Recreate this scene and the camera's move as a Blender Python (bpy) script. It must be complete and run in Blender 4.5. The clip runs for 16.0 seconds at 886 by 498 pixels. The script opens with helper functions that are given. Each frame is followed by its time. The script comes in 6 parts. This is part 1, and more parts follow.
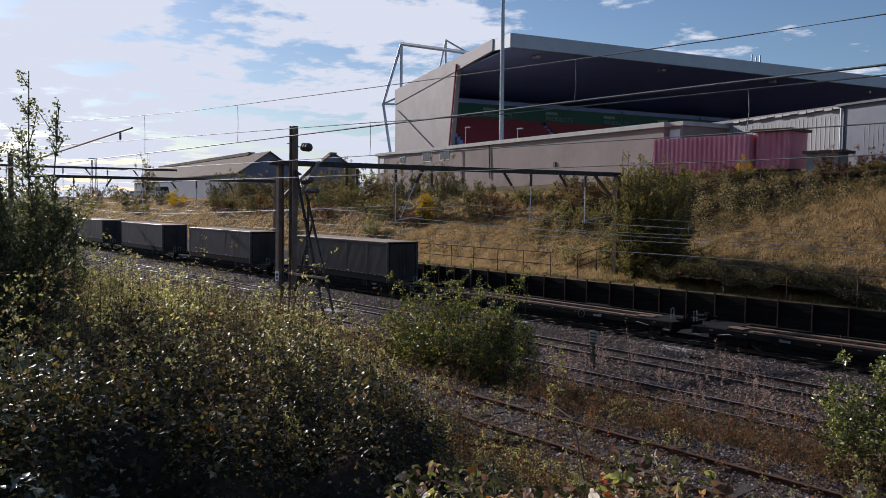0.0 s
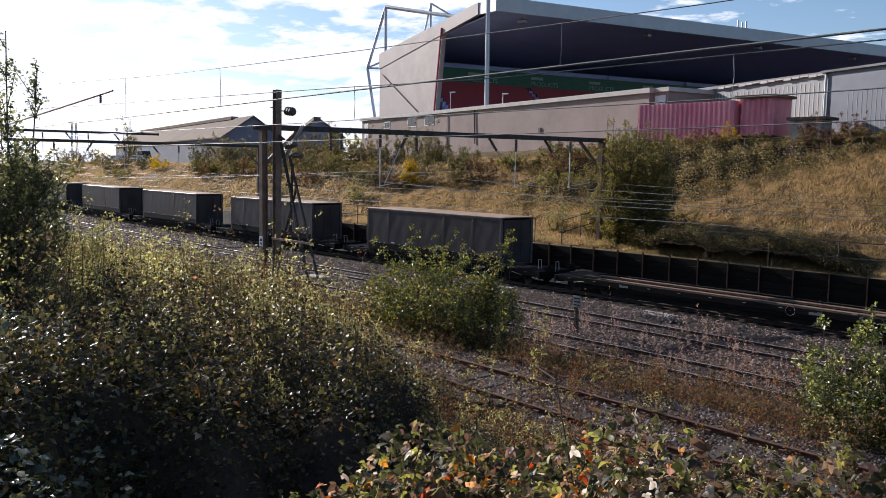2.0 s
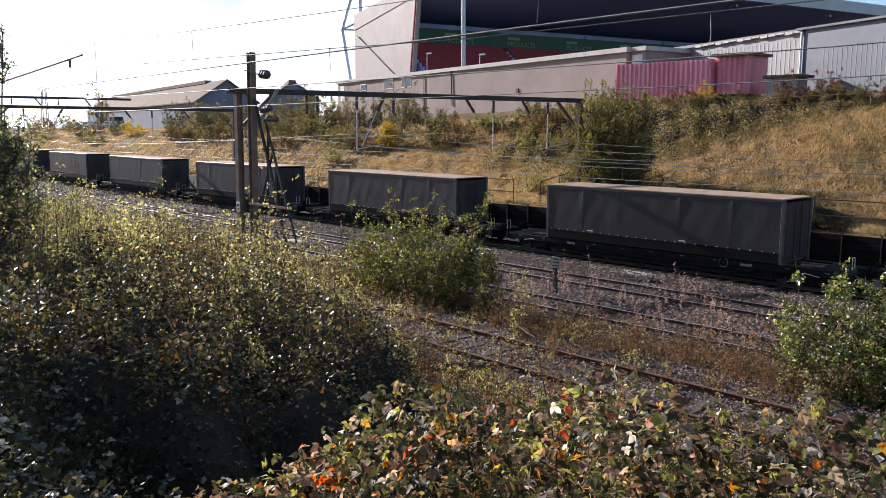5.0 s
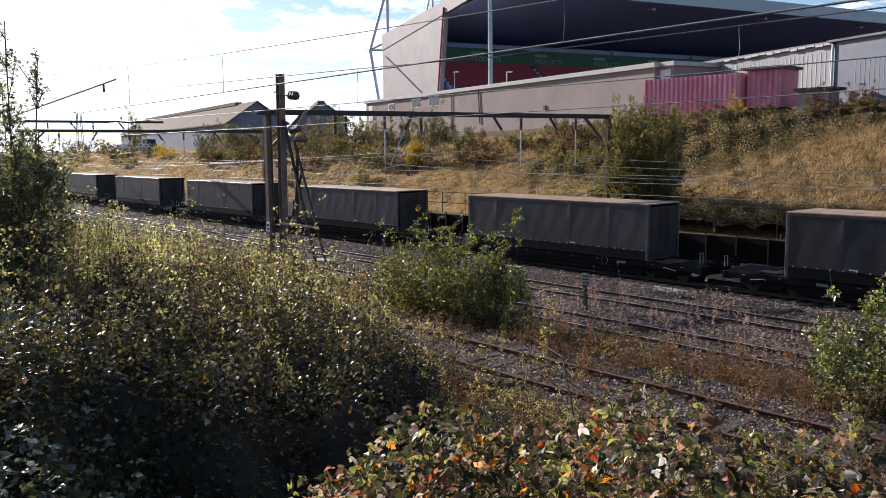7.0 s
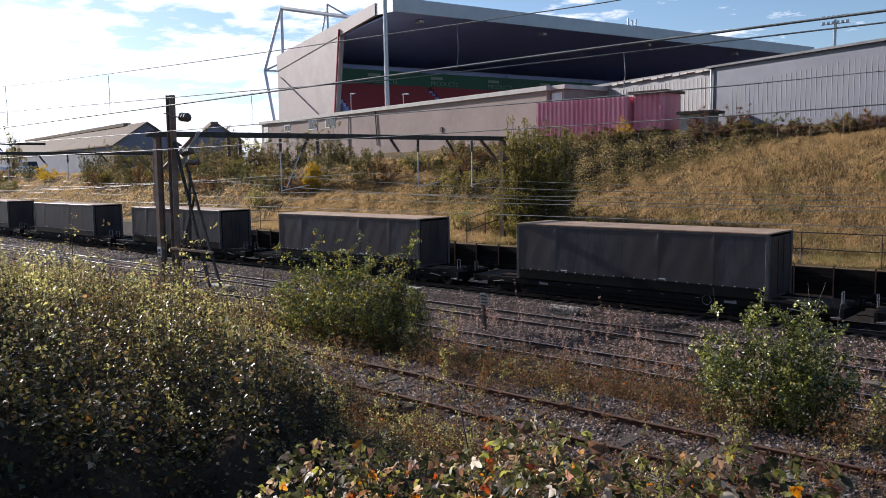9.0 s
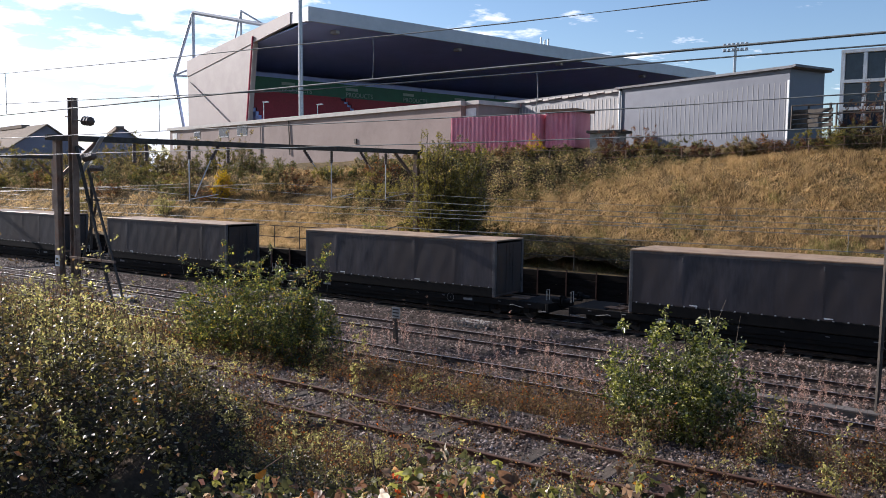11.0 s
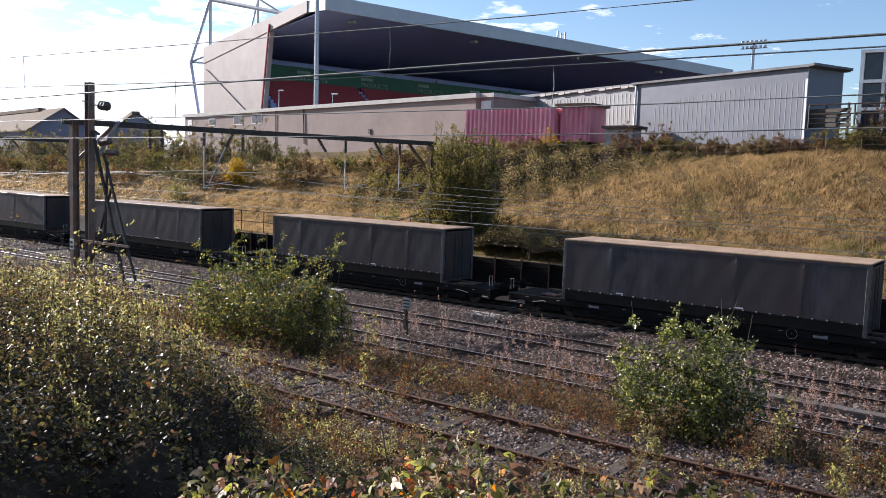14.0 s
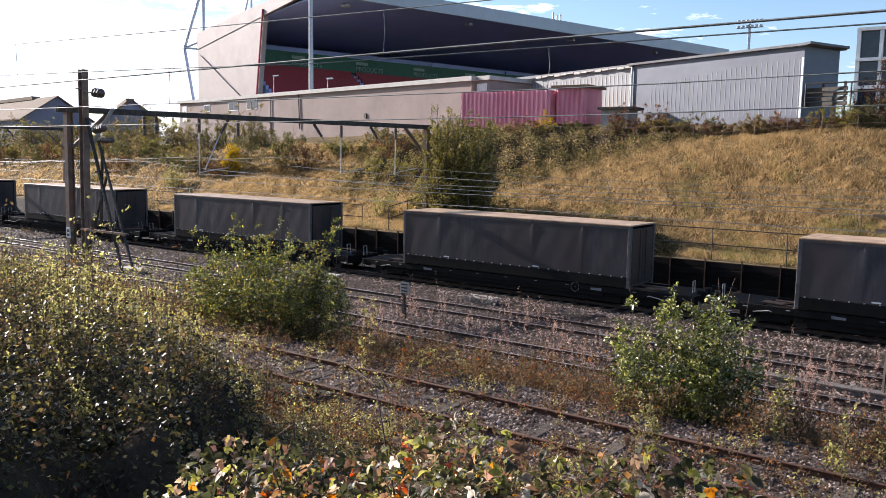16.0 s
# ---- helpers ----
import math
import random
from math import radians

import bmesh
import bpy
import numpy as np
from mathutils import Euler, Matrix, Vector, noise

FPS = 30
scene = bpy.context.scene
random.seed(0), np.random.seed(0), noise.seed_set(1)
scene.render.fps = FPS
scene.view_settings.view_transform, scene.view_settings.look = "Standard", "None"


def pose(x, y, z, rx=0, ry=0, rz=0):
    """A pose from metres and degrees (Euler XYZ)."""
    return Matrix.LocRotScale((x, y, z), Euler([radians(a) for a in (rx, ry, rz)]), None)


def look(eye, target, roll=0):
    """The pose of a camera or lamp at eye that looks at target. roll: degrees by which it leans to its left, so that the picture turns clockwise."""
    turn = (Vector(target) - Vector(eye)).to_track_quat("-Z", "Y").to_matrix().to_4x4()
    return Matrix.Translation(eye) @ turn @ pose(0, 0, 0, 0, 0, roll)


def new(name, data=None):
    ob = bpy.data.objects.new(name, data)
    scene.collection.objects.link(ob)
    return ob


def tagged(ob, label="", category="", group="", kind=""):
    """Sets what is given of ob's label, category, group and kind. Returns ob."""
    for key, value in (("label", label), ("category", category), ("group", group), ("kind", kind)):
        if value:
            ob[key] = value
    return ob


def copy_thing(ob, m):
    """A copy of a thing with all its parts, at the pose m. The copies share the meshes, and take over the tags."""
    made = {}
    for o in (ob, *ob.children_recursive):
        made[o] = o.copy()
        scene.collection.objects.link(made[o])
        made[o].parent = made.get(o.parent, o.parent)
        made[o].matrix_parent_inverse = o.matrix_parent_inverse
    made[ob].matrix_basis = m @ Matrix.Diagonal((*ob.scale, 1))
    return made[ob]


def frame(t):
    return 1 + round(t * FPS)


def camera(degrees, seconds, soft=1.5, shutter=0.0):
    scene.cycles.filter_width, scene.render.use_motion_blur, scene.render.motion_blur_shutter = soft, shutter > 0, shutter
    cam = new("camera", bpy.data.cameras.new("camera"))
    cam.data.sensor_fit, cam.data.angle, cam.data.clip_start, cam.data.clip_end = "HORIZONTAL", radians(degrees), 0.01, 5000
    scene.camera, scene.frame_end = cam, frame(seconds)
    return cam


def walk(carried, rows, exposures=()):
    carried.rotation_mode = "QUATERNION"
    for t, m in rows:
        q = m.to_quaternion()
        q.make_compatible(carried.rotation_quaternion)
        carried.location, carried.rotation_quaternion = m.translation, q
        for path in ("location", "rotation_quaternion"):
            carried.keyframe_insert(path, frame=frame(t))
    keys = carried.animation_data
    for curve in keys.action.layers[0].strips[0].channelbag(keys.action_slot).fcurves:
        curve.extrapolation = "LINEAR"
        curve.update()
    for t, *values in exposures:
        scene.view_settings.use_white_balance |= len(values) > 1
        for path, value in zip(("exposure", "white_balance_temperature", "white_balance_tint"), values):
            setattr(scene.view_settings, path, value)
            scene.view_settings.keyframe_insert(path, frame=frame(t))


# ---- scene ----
EYE = (0.0, 0.0, 6.15)
cam = camera(56.0, 16.0, soft=0.5)
# seconds; how far the hand-held camera has drifted from EYE; its turn
TURNS = [
    (0, 0.004, -0.026, 0.035, 86.74, -0.76, 49.30),
    (0.5, 0.010, -0.039, 0.035, 85.47, -0.37, 48.57),
    (1, 0.014, -0.040, 0.029, 84.64, -1.19, 48.59),
    (1.5, 0.013, -0.032, 0.021, 84.50, -1.05, 48.63),
    (2, 0.011, -0.027, 0.017, 84.41, -0.95, 48.26),
    (2.5, 0.013, -0.030, 0.018, 84.57, -1.15, 47.29),
    (3, 0.011, -0.025, 0.013, 83.98, -0.63, 47.44),
    (3.5, 0.004, -0.011, 0.003, 82.85, -0.43, 46.89),
    (4, 0.001, -0.004, -0.004, 81.83, -0.34, 46.74),
    (6.3, 0.011, -0.045, 0.018, 82.16, 0.09, 47.02),
    (6.5, 0.006, -0.032, 0.014, 81.80, 0.38, 48.61),
    (7, -0.004, 0.012, 0.007, 83.10, 0.51, 48.64),
    (7.5, 0.006, 0.032, 0.020, 83.60, 0.64, 47.20),
    (8, 0.021, 0.034, 0.033, 84.18, 0.52, 44.51),
    (8.2, 0.024, 0.035, 0.035, 84.25, 0.58, 43.44),
    (10.3, -0.013, 0.074, 0.100, 84.87, 0.19, 39.53),
    (10.5, -0.017, 0.082, 0.099, 85.03, -0.18, 38.27),
    (11, -0.030, 0.105, 0.098, 85.28, -0.61, 35.79),
    (11.5, -0.039, 0.107, 0.101, 85.47, -0.82, 35.79),
    (12, -0.045, 0.110, 0.098, 85.16, -0.73, 36.47),
    (12.5, -0.052, 0.127, 0.089, 84.21, -0.57, 36.86),
    (13, -0.048, 0.120, 0.089, 84.31, -0.61, 36.24),
    (13.5, -0.036, 0.087, 0.099, 84.52, -1.36, 36.24),
    (14, -0.038, 0.082, 0.099, 84.71, -1.84, 36.69),
    (14.5, -0.047, 0.107, 0.086, 84.83, -1.71, 36.53),
    (15, -0.045, 0.114, 0.077, 84.29, -1.31, 36.01),
    (15.5, -0.037, 0.099, 0.078, 83.27, -0.99, 36.46),
    (16, -0.033, 0.092, 0.080, 83.62, -1.15, 36.45),
]
walk(cam, [(t, pose(EYE[0] + dx, EYE[1] + dy, EYE[2] + dz, rx, ry, rz)) for t, dx, dy, dz, rx, ry, rz in TURNS],
     exposures=[(0.0, -0.1, 5630, 15), (0.6, 0.18, 5730, 15), (1.5, 0.42, 5780, 15), (2.5, 0.47, 5830, 15), (3.5, 0.6, 5830, 15), (4.0, 0.82, 5880, 15), (6.3, 0.9, 5830, 15),
                (6.5, 0.85, 5830, 15), (7.0, 0.65, 5780, 15), (8.0, 0.55, 5780, 15), (10.3, 0.64, 5780, 15), (12.5, 0.88, 5780, 15), (15.0, 0.92, 5830, 15), (16.0, 1.15, 5930, 15)])

# ---- light ----
SUN_AZ = radians(91.8)    # from +Y towards -X
SUN_EL = radians(22)
SUN_DIR = Vector((-math.sin(SUN_AZ) * math.cos(SUN_EL), math.cos(SUN_AZ) * math.cos(SUN_EL), math.sin(SUN_EL)))
sun = new("sun", bpy.data.lights.new("sun", "SUN"))
sun.data.energy, sun.data.angle, sun.data.color = 5.0, radians(0.55), (1.0, 0.89, 0.75)
sun.matrix_world = look((0, 0, 50), Vector((0, 0, 50)) - SUN_DIR)

world = bpy.data.worlds.new("sky")
scene.world = world
world.use_nodes = True
wn, wl = world.node_tree.nodes, world.node_tree.links
wn.clear()
sky = wn.new("ShaderNodeTexSky")
sky.sky_type, sky.sun_disc = "NISHITA", False
sky.sun_elevation, sky.sun_rotation = SUN_EL, -SUN_AZ
sky.air_density, sky.dust_density, sky.ozone_density = 1.0, 0.5, 2.0
tc = wn.new("ShaderNodeTexCoord")
sep = wn.new("ShaderNodeSeparateXYZ")
wl.new(tc.outputs["Generated"], sep.inputs[0])


def wmath(op, a, b=None):
    n = wn.new("ShaderNodeMath")
    n.operation = op
    for i, v in enumerate((a, b)):
        if v is None:
            continue
        if isinstance(v, (int, float)):
            n.inputs[i].default_value = v
        else:
            wl.new(v, n.inputs[i])
    return n.outputs[0]


# clouds on a flat layer overhead
den = wmath("MAXIMUM", wmath("ADD", sep.outputs[2], 0.10), 0.02)
cu, cv = wmath("DIVIDE", sep.outputs[0], den), wmath("DIVIDE", sep.outputs[1], den)
cmb = wn.new("ShaderNodeCombineXYZ")
wl.new(cu, cmb.inputs[0]), wl.new(cv, cmb.inputs[1])
cn = wn.new("ShaderNodeTexNoise")
cn.inputs["Scale"].default_value, cn.inputs["Detail"].default_value, cn.inputs["Roughness"].default_value = 1.7, 12, 0.6
wl.new(cmb.outputs[0], cn.inputs["Vector"])
# more cloud towards the sun's side of the sky
side = wmath("MULTIPLY", wmath("ADD", wmath("MULTIPLY", sep.outputs[0], -1.0), -0.62), 0.3)
cr = wn.new("ShaderNodeValToRGB")
cr.color_ramp.elements[0].position, cr.color_ramp.elements[1].position = 0.505, 0.565
wl.new(wmath("ADD", cn.outputs[0], side), cr.inputs[0])
bg1, bg2, mixw, outw = wn.new("ShaderNodeBackground"), wn.new("ShaderNodeBackground"), wn.new("ShaderNodeMixShader"), wn.new("ShaderNodeOutputWorld")
wl.new(sky.outputs[0], bg1.inputs[0])
bg1.inputs[1].default_value = 0.084
bg2.inputs[0].default_value, bg2.inputs[1].default_value = (1.0, 0.99, 0.97, 1), 0.8
wl.new(cr.outputs[0], mixw.inputs[0]), wl.new(bg1.outputs[0], mixw.inputs[1]), wl.new(bg2.outputs[0], mixw.inputs[2])
wl.new(mixw.outputs[0], outw.inputs[0])

# ---- materials ----
def material(name, c1, c2, scale=4.0, rough=0.85, metal=0.0, bump=0.25, c3=None, fine=40.0, dist=0.02, stretch=(1, 1, 1), spots=0.62, spec=0.3, vary=0.0):
    """Two scales of noise between c1 and c2, stains of c3, fine relief; vary shifts each object's value."""
    m = bpy.data.materials.new(name)
    m.use_nodes = True
    n, l = m.node_tree.nodes, m.node_tree.links
    b = n["Principled BSDF"]
    co, mp = n.new("ShaderNodeTexCoord"), n.new("ShaderNodeMapping")
    mp.inputs["Scale"].default_value = stretch
    l.new(co.outputs["Object"], mp.inputs[0])
    big, small = n.new("ShaderNodeTexNoise"), n.new("ShaderNodeTexNoise")
    big.inputs["Scale"].default_value, big.inputs["Detail"].default_value, big.inputs["Roughness"].default_value = scale, 6, 0.65
    small.inputs["Scale"].default_value, small.inputs["Detail"].default_value = fine, 4
    l.new(mp.outputs[0], big.inputs["Vector"]), l.new(mp.outputs[0], small.inputs["Vector"])
    add = n.new("ShaderNodeMath")
    add.operation = "MULTIPLY_ADD"
    l.new(small.outputs[0], add.inputs[0])
    add.inputs[1].default_value = 0.45
    l.new(big.outputs[0], add.inputs[2])
    ramp = n.new("ShaderNodeValToRGB")
    e = ramp.color_ramp.elements
    e[0].position, e[1].position = 0.55, 0.9
    e[0].color, e[1].color = (*c1, 1), (*c2, 1)
    l.new(add.outputs[0], ramp.inputs[0])
    col = ramp.outputs[0]
    if c3:
        st = n.new("ShaderNodeTexNoise")
        st.inputs["Scale"].default_value, st.inputs["Detail"].default_value, st.inputs["Roughness"].default_value = scale * 0.45, 8, 0.7
        l.new(mp.outputs[0], st.inputs["Vector"])
        sr = n.new("ShaderNodeValToRGB")
        sr.color_ramp.elements[0].position, sr.color_ramp.elements[1].position = spots - 0.1, spots + 0.06
        l.new(st.outputs[0], sr.inputs[0])
        mx = n.new("ShaderNodeMixRGB")
        l.new(sr.outputs[0], mx.inputs[0]), l.new(col, mx.inputs[1])
        mx.inputs[2].default_value = (*c3, 1)
        col = mx.outputs[0]
    if vary:
        oi, hs, mr = n.new("ShaderNodeObjectInfo"), n.new("ShaderNodeHueSaturation"), n.new("ShaderNodeMapRange")
        mr.inputs[3].default_value, mr.inputs[4].default_value = 1 - vary, 1 + vary
        l.new(oi.outputs["Random"], mr.inputs[0]), l.new(mr.outputs[0], hs.inputs["Value"]), l.new(col, hs.inputs["Color"])
        col = hs.outputs[0]
    l.new(col, b.inputs["Base Color"])
    rr = n.new("ShaderNodeMapRange")
    rr.inputs[3].default_value, rr.inputs[4].default_value = max(0.05, rough - 0.15), min(1, rough + 0.15)
    l.new(big.outputs[0], rr.inputs[0]), l.new(rr.outputs[0], b.inputs["Roughness"])
    b.inputs["Metallic"].default_value, b.inputs["Specular IOR Level"].default_value = metal, spec
    if bump:
        bp = n.new("ShaderNodeBump")
        bp.inputs["Strength"].default_value, bp.inputs["Distance"].default_value = bump, dist
        l.new(add.outputs[0], bp.inputs["Height"]), l.new(bp.outputs[0], b.inputs["Normal"])
    return m


def leafy(name, stops, through_=0.45, gloss=0.35, rough=0.45, mottle=0.9):
    """Leaf or blade colours picked per island from stops; part of the light goes through."""
    m = bpy.data.materials.new(name)
    m.use_nodes = True
    n, l = m.node_tree.nodes, m.node_tree.links
    b, out = n["Principled BSDF"], n["Material Output"]
    g, r = n.new("ShaderNodeNewGeometry"), n.new("ShaderNodeValToRGB")
    el = r.color_ramp.elements
    el[0].position, el[0].color = stops[0][0], (*stops[0][1], 1)
    el[1].position, el[1].color = stops[-1][0], (*stops[-1][1], 1)
    for p, c in stops[1:-1]:
        el.new(p).color = (*c, 1)
    l.new(g.outputs["Random Per Island"], r.inputs[0])
    no, co = n.new("ShaderNodeTexNoise"), n.new("ShaderNodeTexCoord")
    no.inputs["Scale"].default_value, no.inputs["Detail"].default_value = mottle, 5
    l.new(co.outputs["Object"], no.inputs["Vector"])
    hs, mr = n.new("ShaderNodeHueSaturation"), n.new("ShaderNodeMapRange")
    mr.inputs[3].default_value, mr.inputs[4].default_value = 0.45, 1.55
    fine, ma = n.new("ShaderNodeTexNoise"), n.new("ShaderNodeMath")
    fine.inputs["Scale"].default_value, fine.inputs["Detail"].default_value = 55, 3
    l.new(co.outputs["Object"], fine.inputs["Vector"])
    ma.operation = "MULTIPLY_ADD"
    l.new(fine.outputs[0], ma.inputs[0])
    ma.inputs[1].default_value = 0.9
    l.new(no.outputs[0], ma.inputs[2])
    mr.inputs[1].default_value, mr.inputs[2].default_value = 0.45, 1.45
    l.new(ma.outputs[0], mr.inputs[0]), l.new(mr.outputs[0], hs.inputs["Value"]), l.new(r.outputs[0], hs.inputs["Color"])
    l.new(hs.outputs[0], b.inputs["Base Color"])
    b.inputs["Roughness"].default_value, b.inputs["Specular IOR Level"].default_value = rough, gloss
    t, mx, br = n.new("ShaderNodeBsdfTranslucent"), n.new("ShaderNodeMixShader"), n.new("ShaderNodeHueSaturation")
    br.inputs["Value"].default_value, br.inputs["Saturation"].default_value = 1.7, 1.1
    l.new(hs.outputs[0], br.inputs["Color"]), l.new(br.outputs[0], t.inputs[0])
    mx.inputs[0].default_value = through_
    l.new(b.outputs[0], mx.inputs[1]), l.new(t.outputs[0], mx.inputs[2]), l.new(mx.outputs[0], out.inputs[0])
    return m


M_SOIL = material("soil", (0.022, 0.016, 0.011), (0.06, 0.045, 0.03), 0.5, bump=0.5, c3=(0.03, 0.028, 0.015), fine=9, dist=0.06)
M_BALLAST = material("ballast", (0.035, 0.025, 0.019), (0.10, 0.074, 0.057), 3.0, bump=1.0, c3=(0.075, 0.055, 0.037), fine=18, dist=0.07, spots=0.56)
# ballast with the train's shade put into its colour
M_SHADEBED = material("shaded_ballast", (0.011, 0.009, 0.008), (0.032, 0.026, 0.021), 3.0, bump=0.8, c3=(0.02, 0.015, 0.011), fine=18, dist=0.06, spots=0.56, spec=0.1)
M_STONE = leafy("ballast_stone", [(0, (0.035, 0.023, 0.018)), (0.45, (0.105, 0.074, 0.059)), (0.8, (0.22, 0.165, 0.138)), (1, (0.45, 0.36, 0.31))], 0.0, 0.12, 0.85)
M_RUST = material("rusty_rail", (0.06, 0.03, 0.02), (0.14, 0.072, 0.046), 8, rough=0.8, bump=0.2, fine=60, dist=0.004)
M_RAIL = material("worn_rail", (0.03, 0.02, 0.015), (0.075, 0.048, 0.034), 6, rough=0.65, metal=0.1, bump=0.1, dist=0.003)
M_SHINE = material("polished_rail_head", (0.36, 0.31, 0.28), (0.55, 0.5, 0.46), 5, rough=0.3, metal=0.9, bump=0.05, dist=0.002)
M_SLEEPER = material("old_timber", (0.05, 0.038, 0.029), (0.115, 0.09, 0.068), 3, bump=0.5, fine=30, stretch=(6, 1, 1), vary=0.3)
M_CREOSOTE = material("creosoted_timber", (0.008, 0.0065, 0.0055), (0.02, 0.015, 0.012), 2.5, bump=0.5, fine=30, stretch=(1, 1, 5), vary=0.3, spec=0.1)
M_CONC = material("weathered_concrete", (0.30, 0.285, 0.26), (0.46, 0.44, 0.40), 1.2, bump=0.25, c3=(0.22, 0.21, 0.17), fine=35, dist=0.01)
M_TROUGH = material("grimy_concrete", (0.10, 0.088, 0.078), (0.17, 0.15, 0.132), 1.2, bump=0.3, c3=(0.08, 0.068, 0.055), fine=30, dist=0.01)
M_DARKSTEEL = material("oxidised_steel", (0.035, 0.032, 0.03), (0.09, 0.075, 0.06), 4, rough=0.65, metal=0.3, bump=0.15, c3=(0.13, 0.075, 0.045), dist=0.004, spots=0.66)
M_MAST = material("weathered_mast", (0.15, 0.098, 0.072), (0.27, 0.195, 0.15), 2.5, rough=0.7, metal=0.1, bump=0.2, c3=(0.22, 0.12, 0.075), dist=0.004, spots=0.58)
M_WIRE = material("aged_copper_wire", (0.12, 0.125, 0.12), (0.24, 0.25, 0.24), 2, rough=0.6, metal=0.2, bump=0)
M_CERAMIC = material("brown_insulator", (0.055, 0.035, 0.03), (0.10, 0.065, 0.05), 8, rough=0.3, bump=0.05, spec=0.5)
M_GALV = material("galvanised_steel", (0.34, 0.35, 0.36), (0.52, 0.53, 0.54), 5, rough=0.45, metal=0.6, bump=0.08, dist=0.003)
M_WHITE = material("white_paint", (0.66, 0.66, 0.65), (0.82, 0.82, 0.80), 2, rough=0.5, bump=0.06, c3=(0.52, 0.50, 0.46), dist=0.005, spots=0.68)
M_BOX = material("grey_box_paint", (0.03, 0.027, 0.031), (0.066, 0.058, 0.063), 0.9, rough=0.5, bump=0.08, c3=(0.05, 0.039, 0.037), fine=9, dist=0.008, stretch=(1, 1, 0.22), vary=0.25, spots=0.54)
M_BOXEND = material("shabby_end_paint", (0.03, 0.026, 0.026), (0.06, 0.051, 0.048), 1.2, rough=0.6, bump=0.12, c3=(0.065, 0.044, 0.033), dist=0.005, stretch=(1, 1, 0.35))
M_BOXFRAME = material("box_frame_paint", (0.06, 0.057, 0.056), (0.11, 0.10, 0.095), 2.0, rough=0.55, bump=0.12, c3=(0.19, 0.11, 0.07), dist=0.005)
M_POST = material("scuffed_post_paint", (0.06, 0.058, 0.06), (0.12, 0.112, 0.11), 3.0, rough=0.5, bump=0.1, c3=(0.04, 0.035, 0.032), dist=0.004)
M_PALEGREY = material("scuffed_grey", (0.17, 0.165, 0.165), (0.27, 0.26, 0.255), 6.0, rough=0.6, bump=0.1, dist=0.004)
M_BOXTOP = material("dusty_box_roof", (0.28, 0.18, 0.105), (0.46, 0.325, 0.21), 1.0, spec=0.5, rough=0.5, bump=0.2, c3=(0.17, 0.10, 0.06), fine=10, dist=0.01, vary=0.2)
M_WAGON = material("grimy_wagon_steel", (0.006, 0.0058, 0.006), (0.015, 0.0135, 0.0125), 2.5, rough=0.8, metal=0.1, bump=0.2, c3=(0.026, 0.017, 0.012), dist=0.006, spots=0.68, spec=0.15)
M_DECK = material("rusty_deck", (0.12, 0.07, 0.045), (0.26, 0.15, 0.09), 2.0, rough=0.8, bump=0.25, c3=(0.07, 0.055, 0.045), dist=0.006)
M_BRICK = material("buff_brickwork", (0.28, 0.22, 0.198), (0.355, 0.285, 0.255), 0.35, rough=0.9, bump=0.3, c3=(0.25, 0.195, 0.175), fine=16, dist=0.01)
M_COPING = material("pale_coping", (0.4, 0.375, 0.345), (0.53, 0.5, 0.46), 1.0, rough=0.7, bump=0.1)
M_CLAD = material("pale_cladding", (0.36, 0.305, 0.285), (0.42, 0.365, 0.345), 0.25, rough=0.6, bump=0.05, c3=(0.33, 0.28, 0.26), dist=0.01)
M_FASCIA = material("silver_fascia", (0.42, 0.43, 0.45), (0.52, 0.53, 0.55), 0.3, rough=0.5, metal=0.15, bump=0.04)
M_SOFFIT = material("shaded_soffit", (0.33, 0.40, 0.70), (0.40, 0.47, 0.78), 0.3, rough=0.7, bump=0.1)
M_FADED = material("faded_lettering", (0.20, 0.27, 0.23), (0.28, 0.34, 0.30), 2.0, rough=0.6, bump=0.05)
M_RED = material("red_paint", (0.30, 0.03, 0.05), (0.40, 0.05, 0.075), 0.6, rough=0.55, bump=0.08, c3=(0.36, 0.05, 0.07))
M_PINK = material("faded_red_cladding", (0.66, 0.20, 0.26), (0.80, 0.33, 0.38), 0.8, rough=0.5, bump=0.08, c3=(0.58, 0.16, 0.2), stretch=(1, 1, 0.3))
M_SEAT = material("red_seats", (0.22, 0.014, 0.024), (0.30, 0.022, 0.036), 2.5, rough=0.5, bump=0.2, fine=8)
M_GREEN = material("green_board", (0.008, 0.075, 0.042), (0.014, 0.11, 0.06), 0.5, rough=0.4, bump=0.03)
M_SHED = material("pale_blue_grey_steel", (0.118, 0.128, 0.158), (0.153, 0.163, 0.195), 0.5, rough=0.5, metal=0.1, bump=0.05, c3=(0.105, 0.111, 0.134), spots=0.66)
M_SHEDPALE = material("weathered_pale_steel", (0.22, 0.225, 0.24), (0.31, 0.31, 0.32), 0.6, rough=0.6, bump=0.05, c3=(0.18, 0.175, 0.18), spots=0.6, stretch=(1, 1, 0.3))
M_ROOFEDGE = material("dull_grey_roof_edge", (0.15, 0.15, 0.16), (0.22, 0.22, 0.235), 0.8, rough=0.7, bump=0.08, c3=(0.12, 0.115, 0.115), spots=0.6)
M_GLASS = material("dark_glazing", (0.015, 0.02, 0.035), (0.03, 0.04, 0.06), 1, rough=0.12, bump=0, spec=0.6)
M_WHROOF = material("brown_sheet_roof", (0.15, 0.115, 0.085), (0.24, 0.19, 0.145), 0.12, rough=0.9, bump=0.3, c3=(0.10, 0.085, 0.065), fine=3, dist=0.05, spec=0.1)
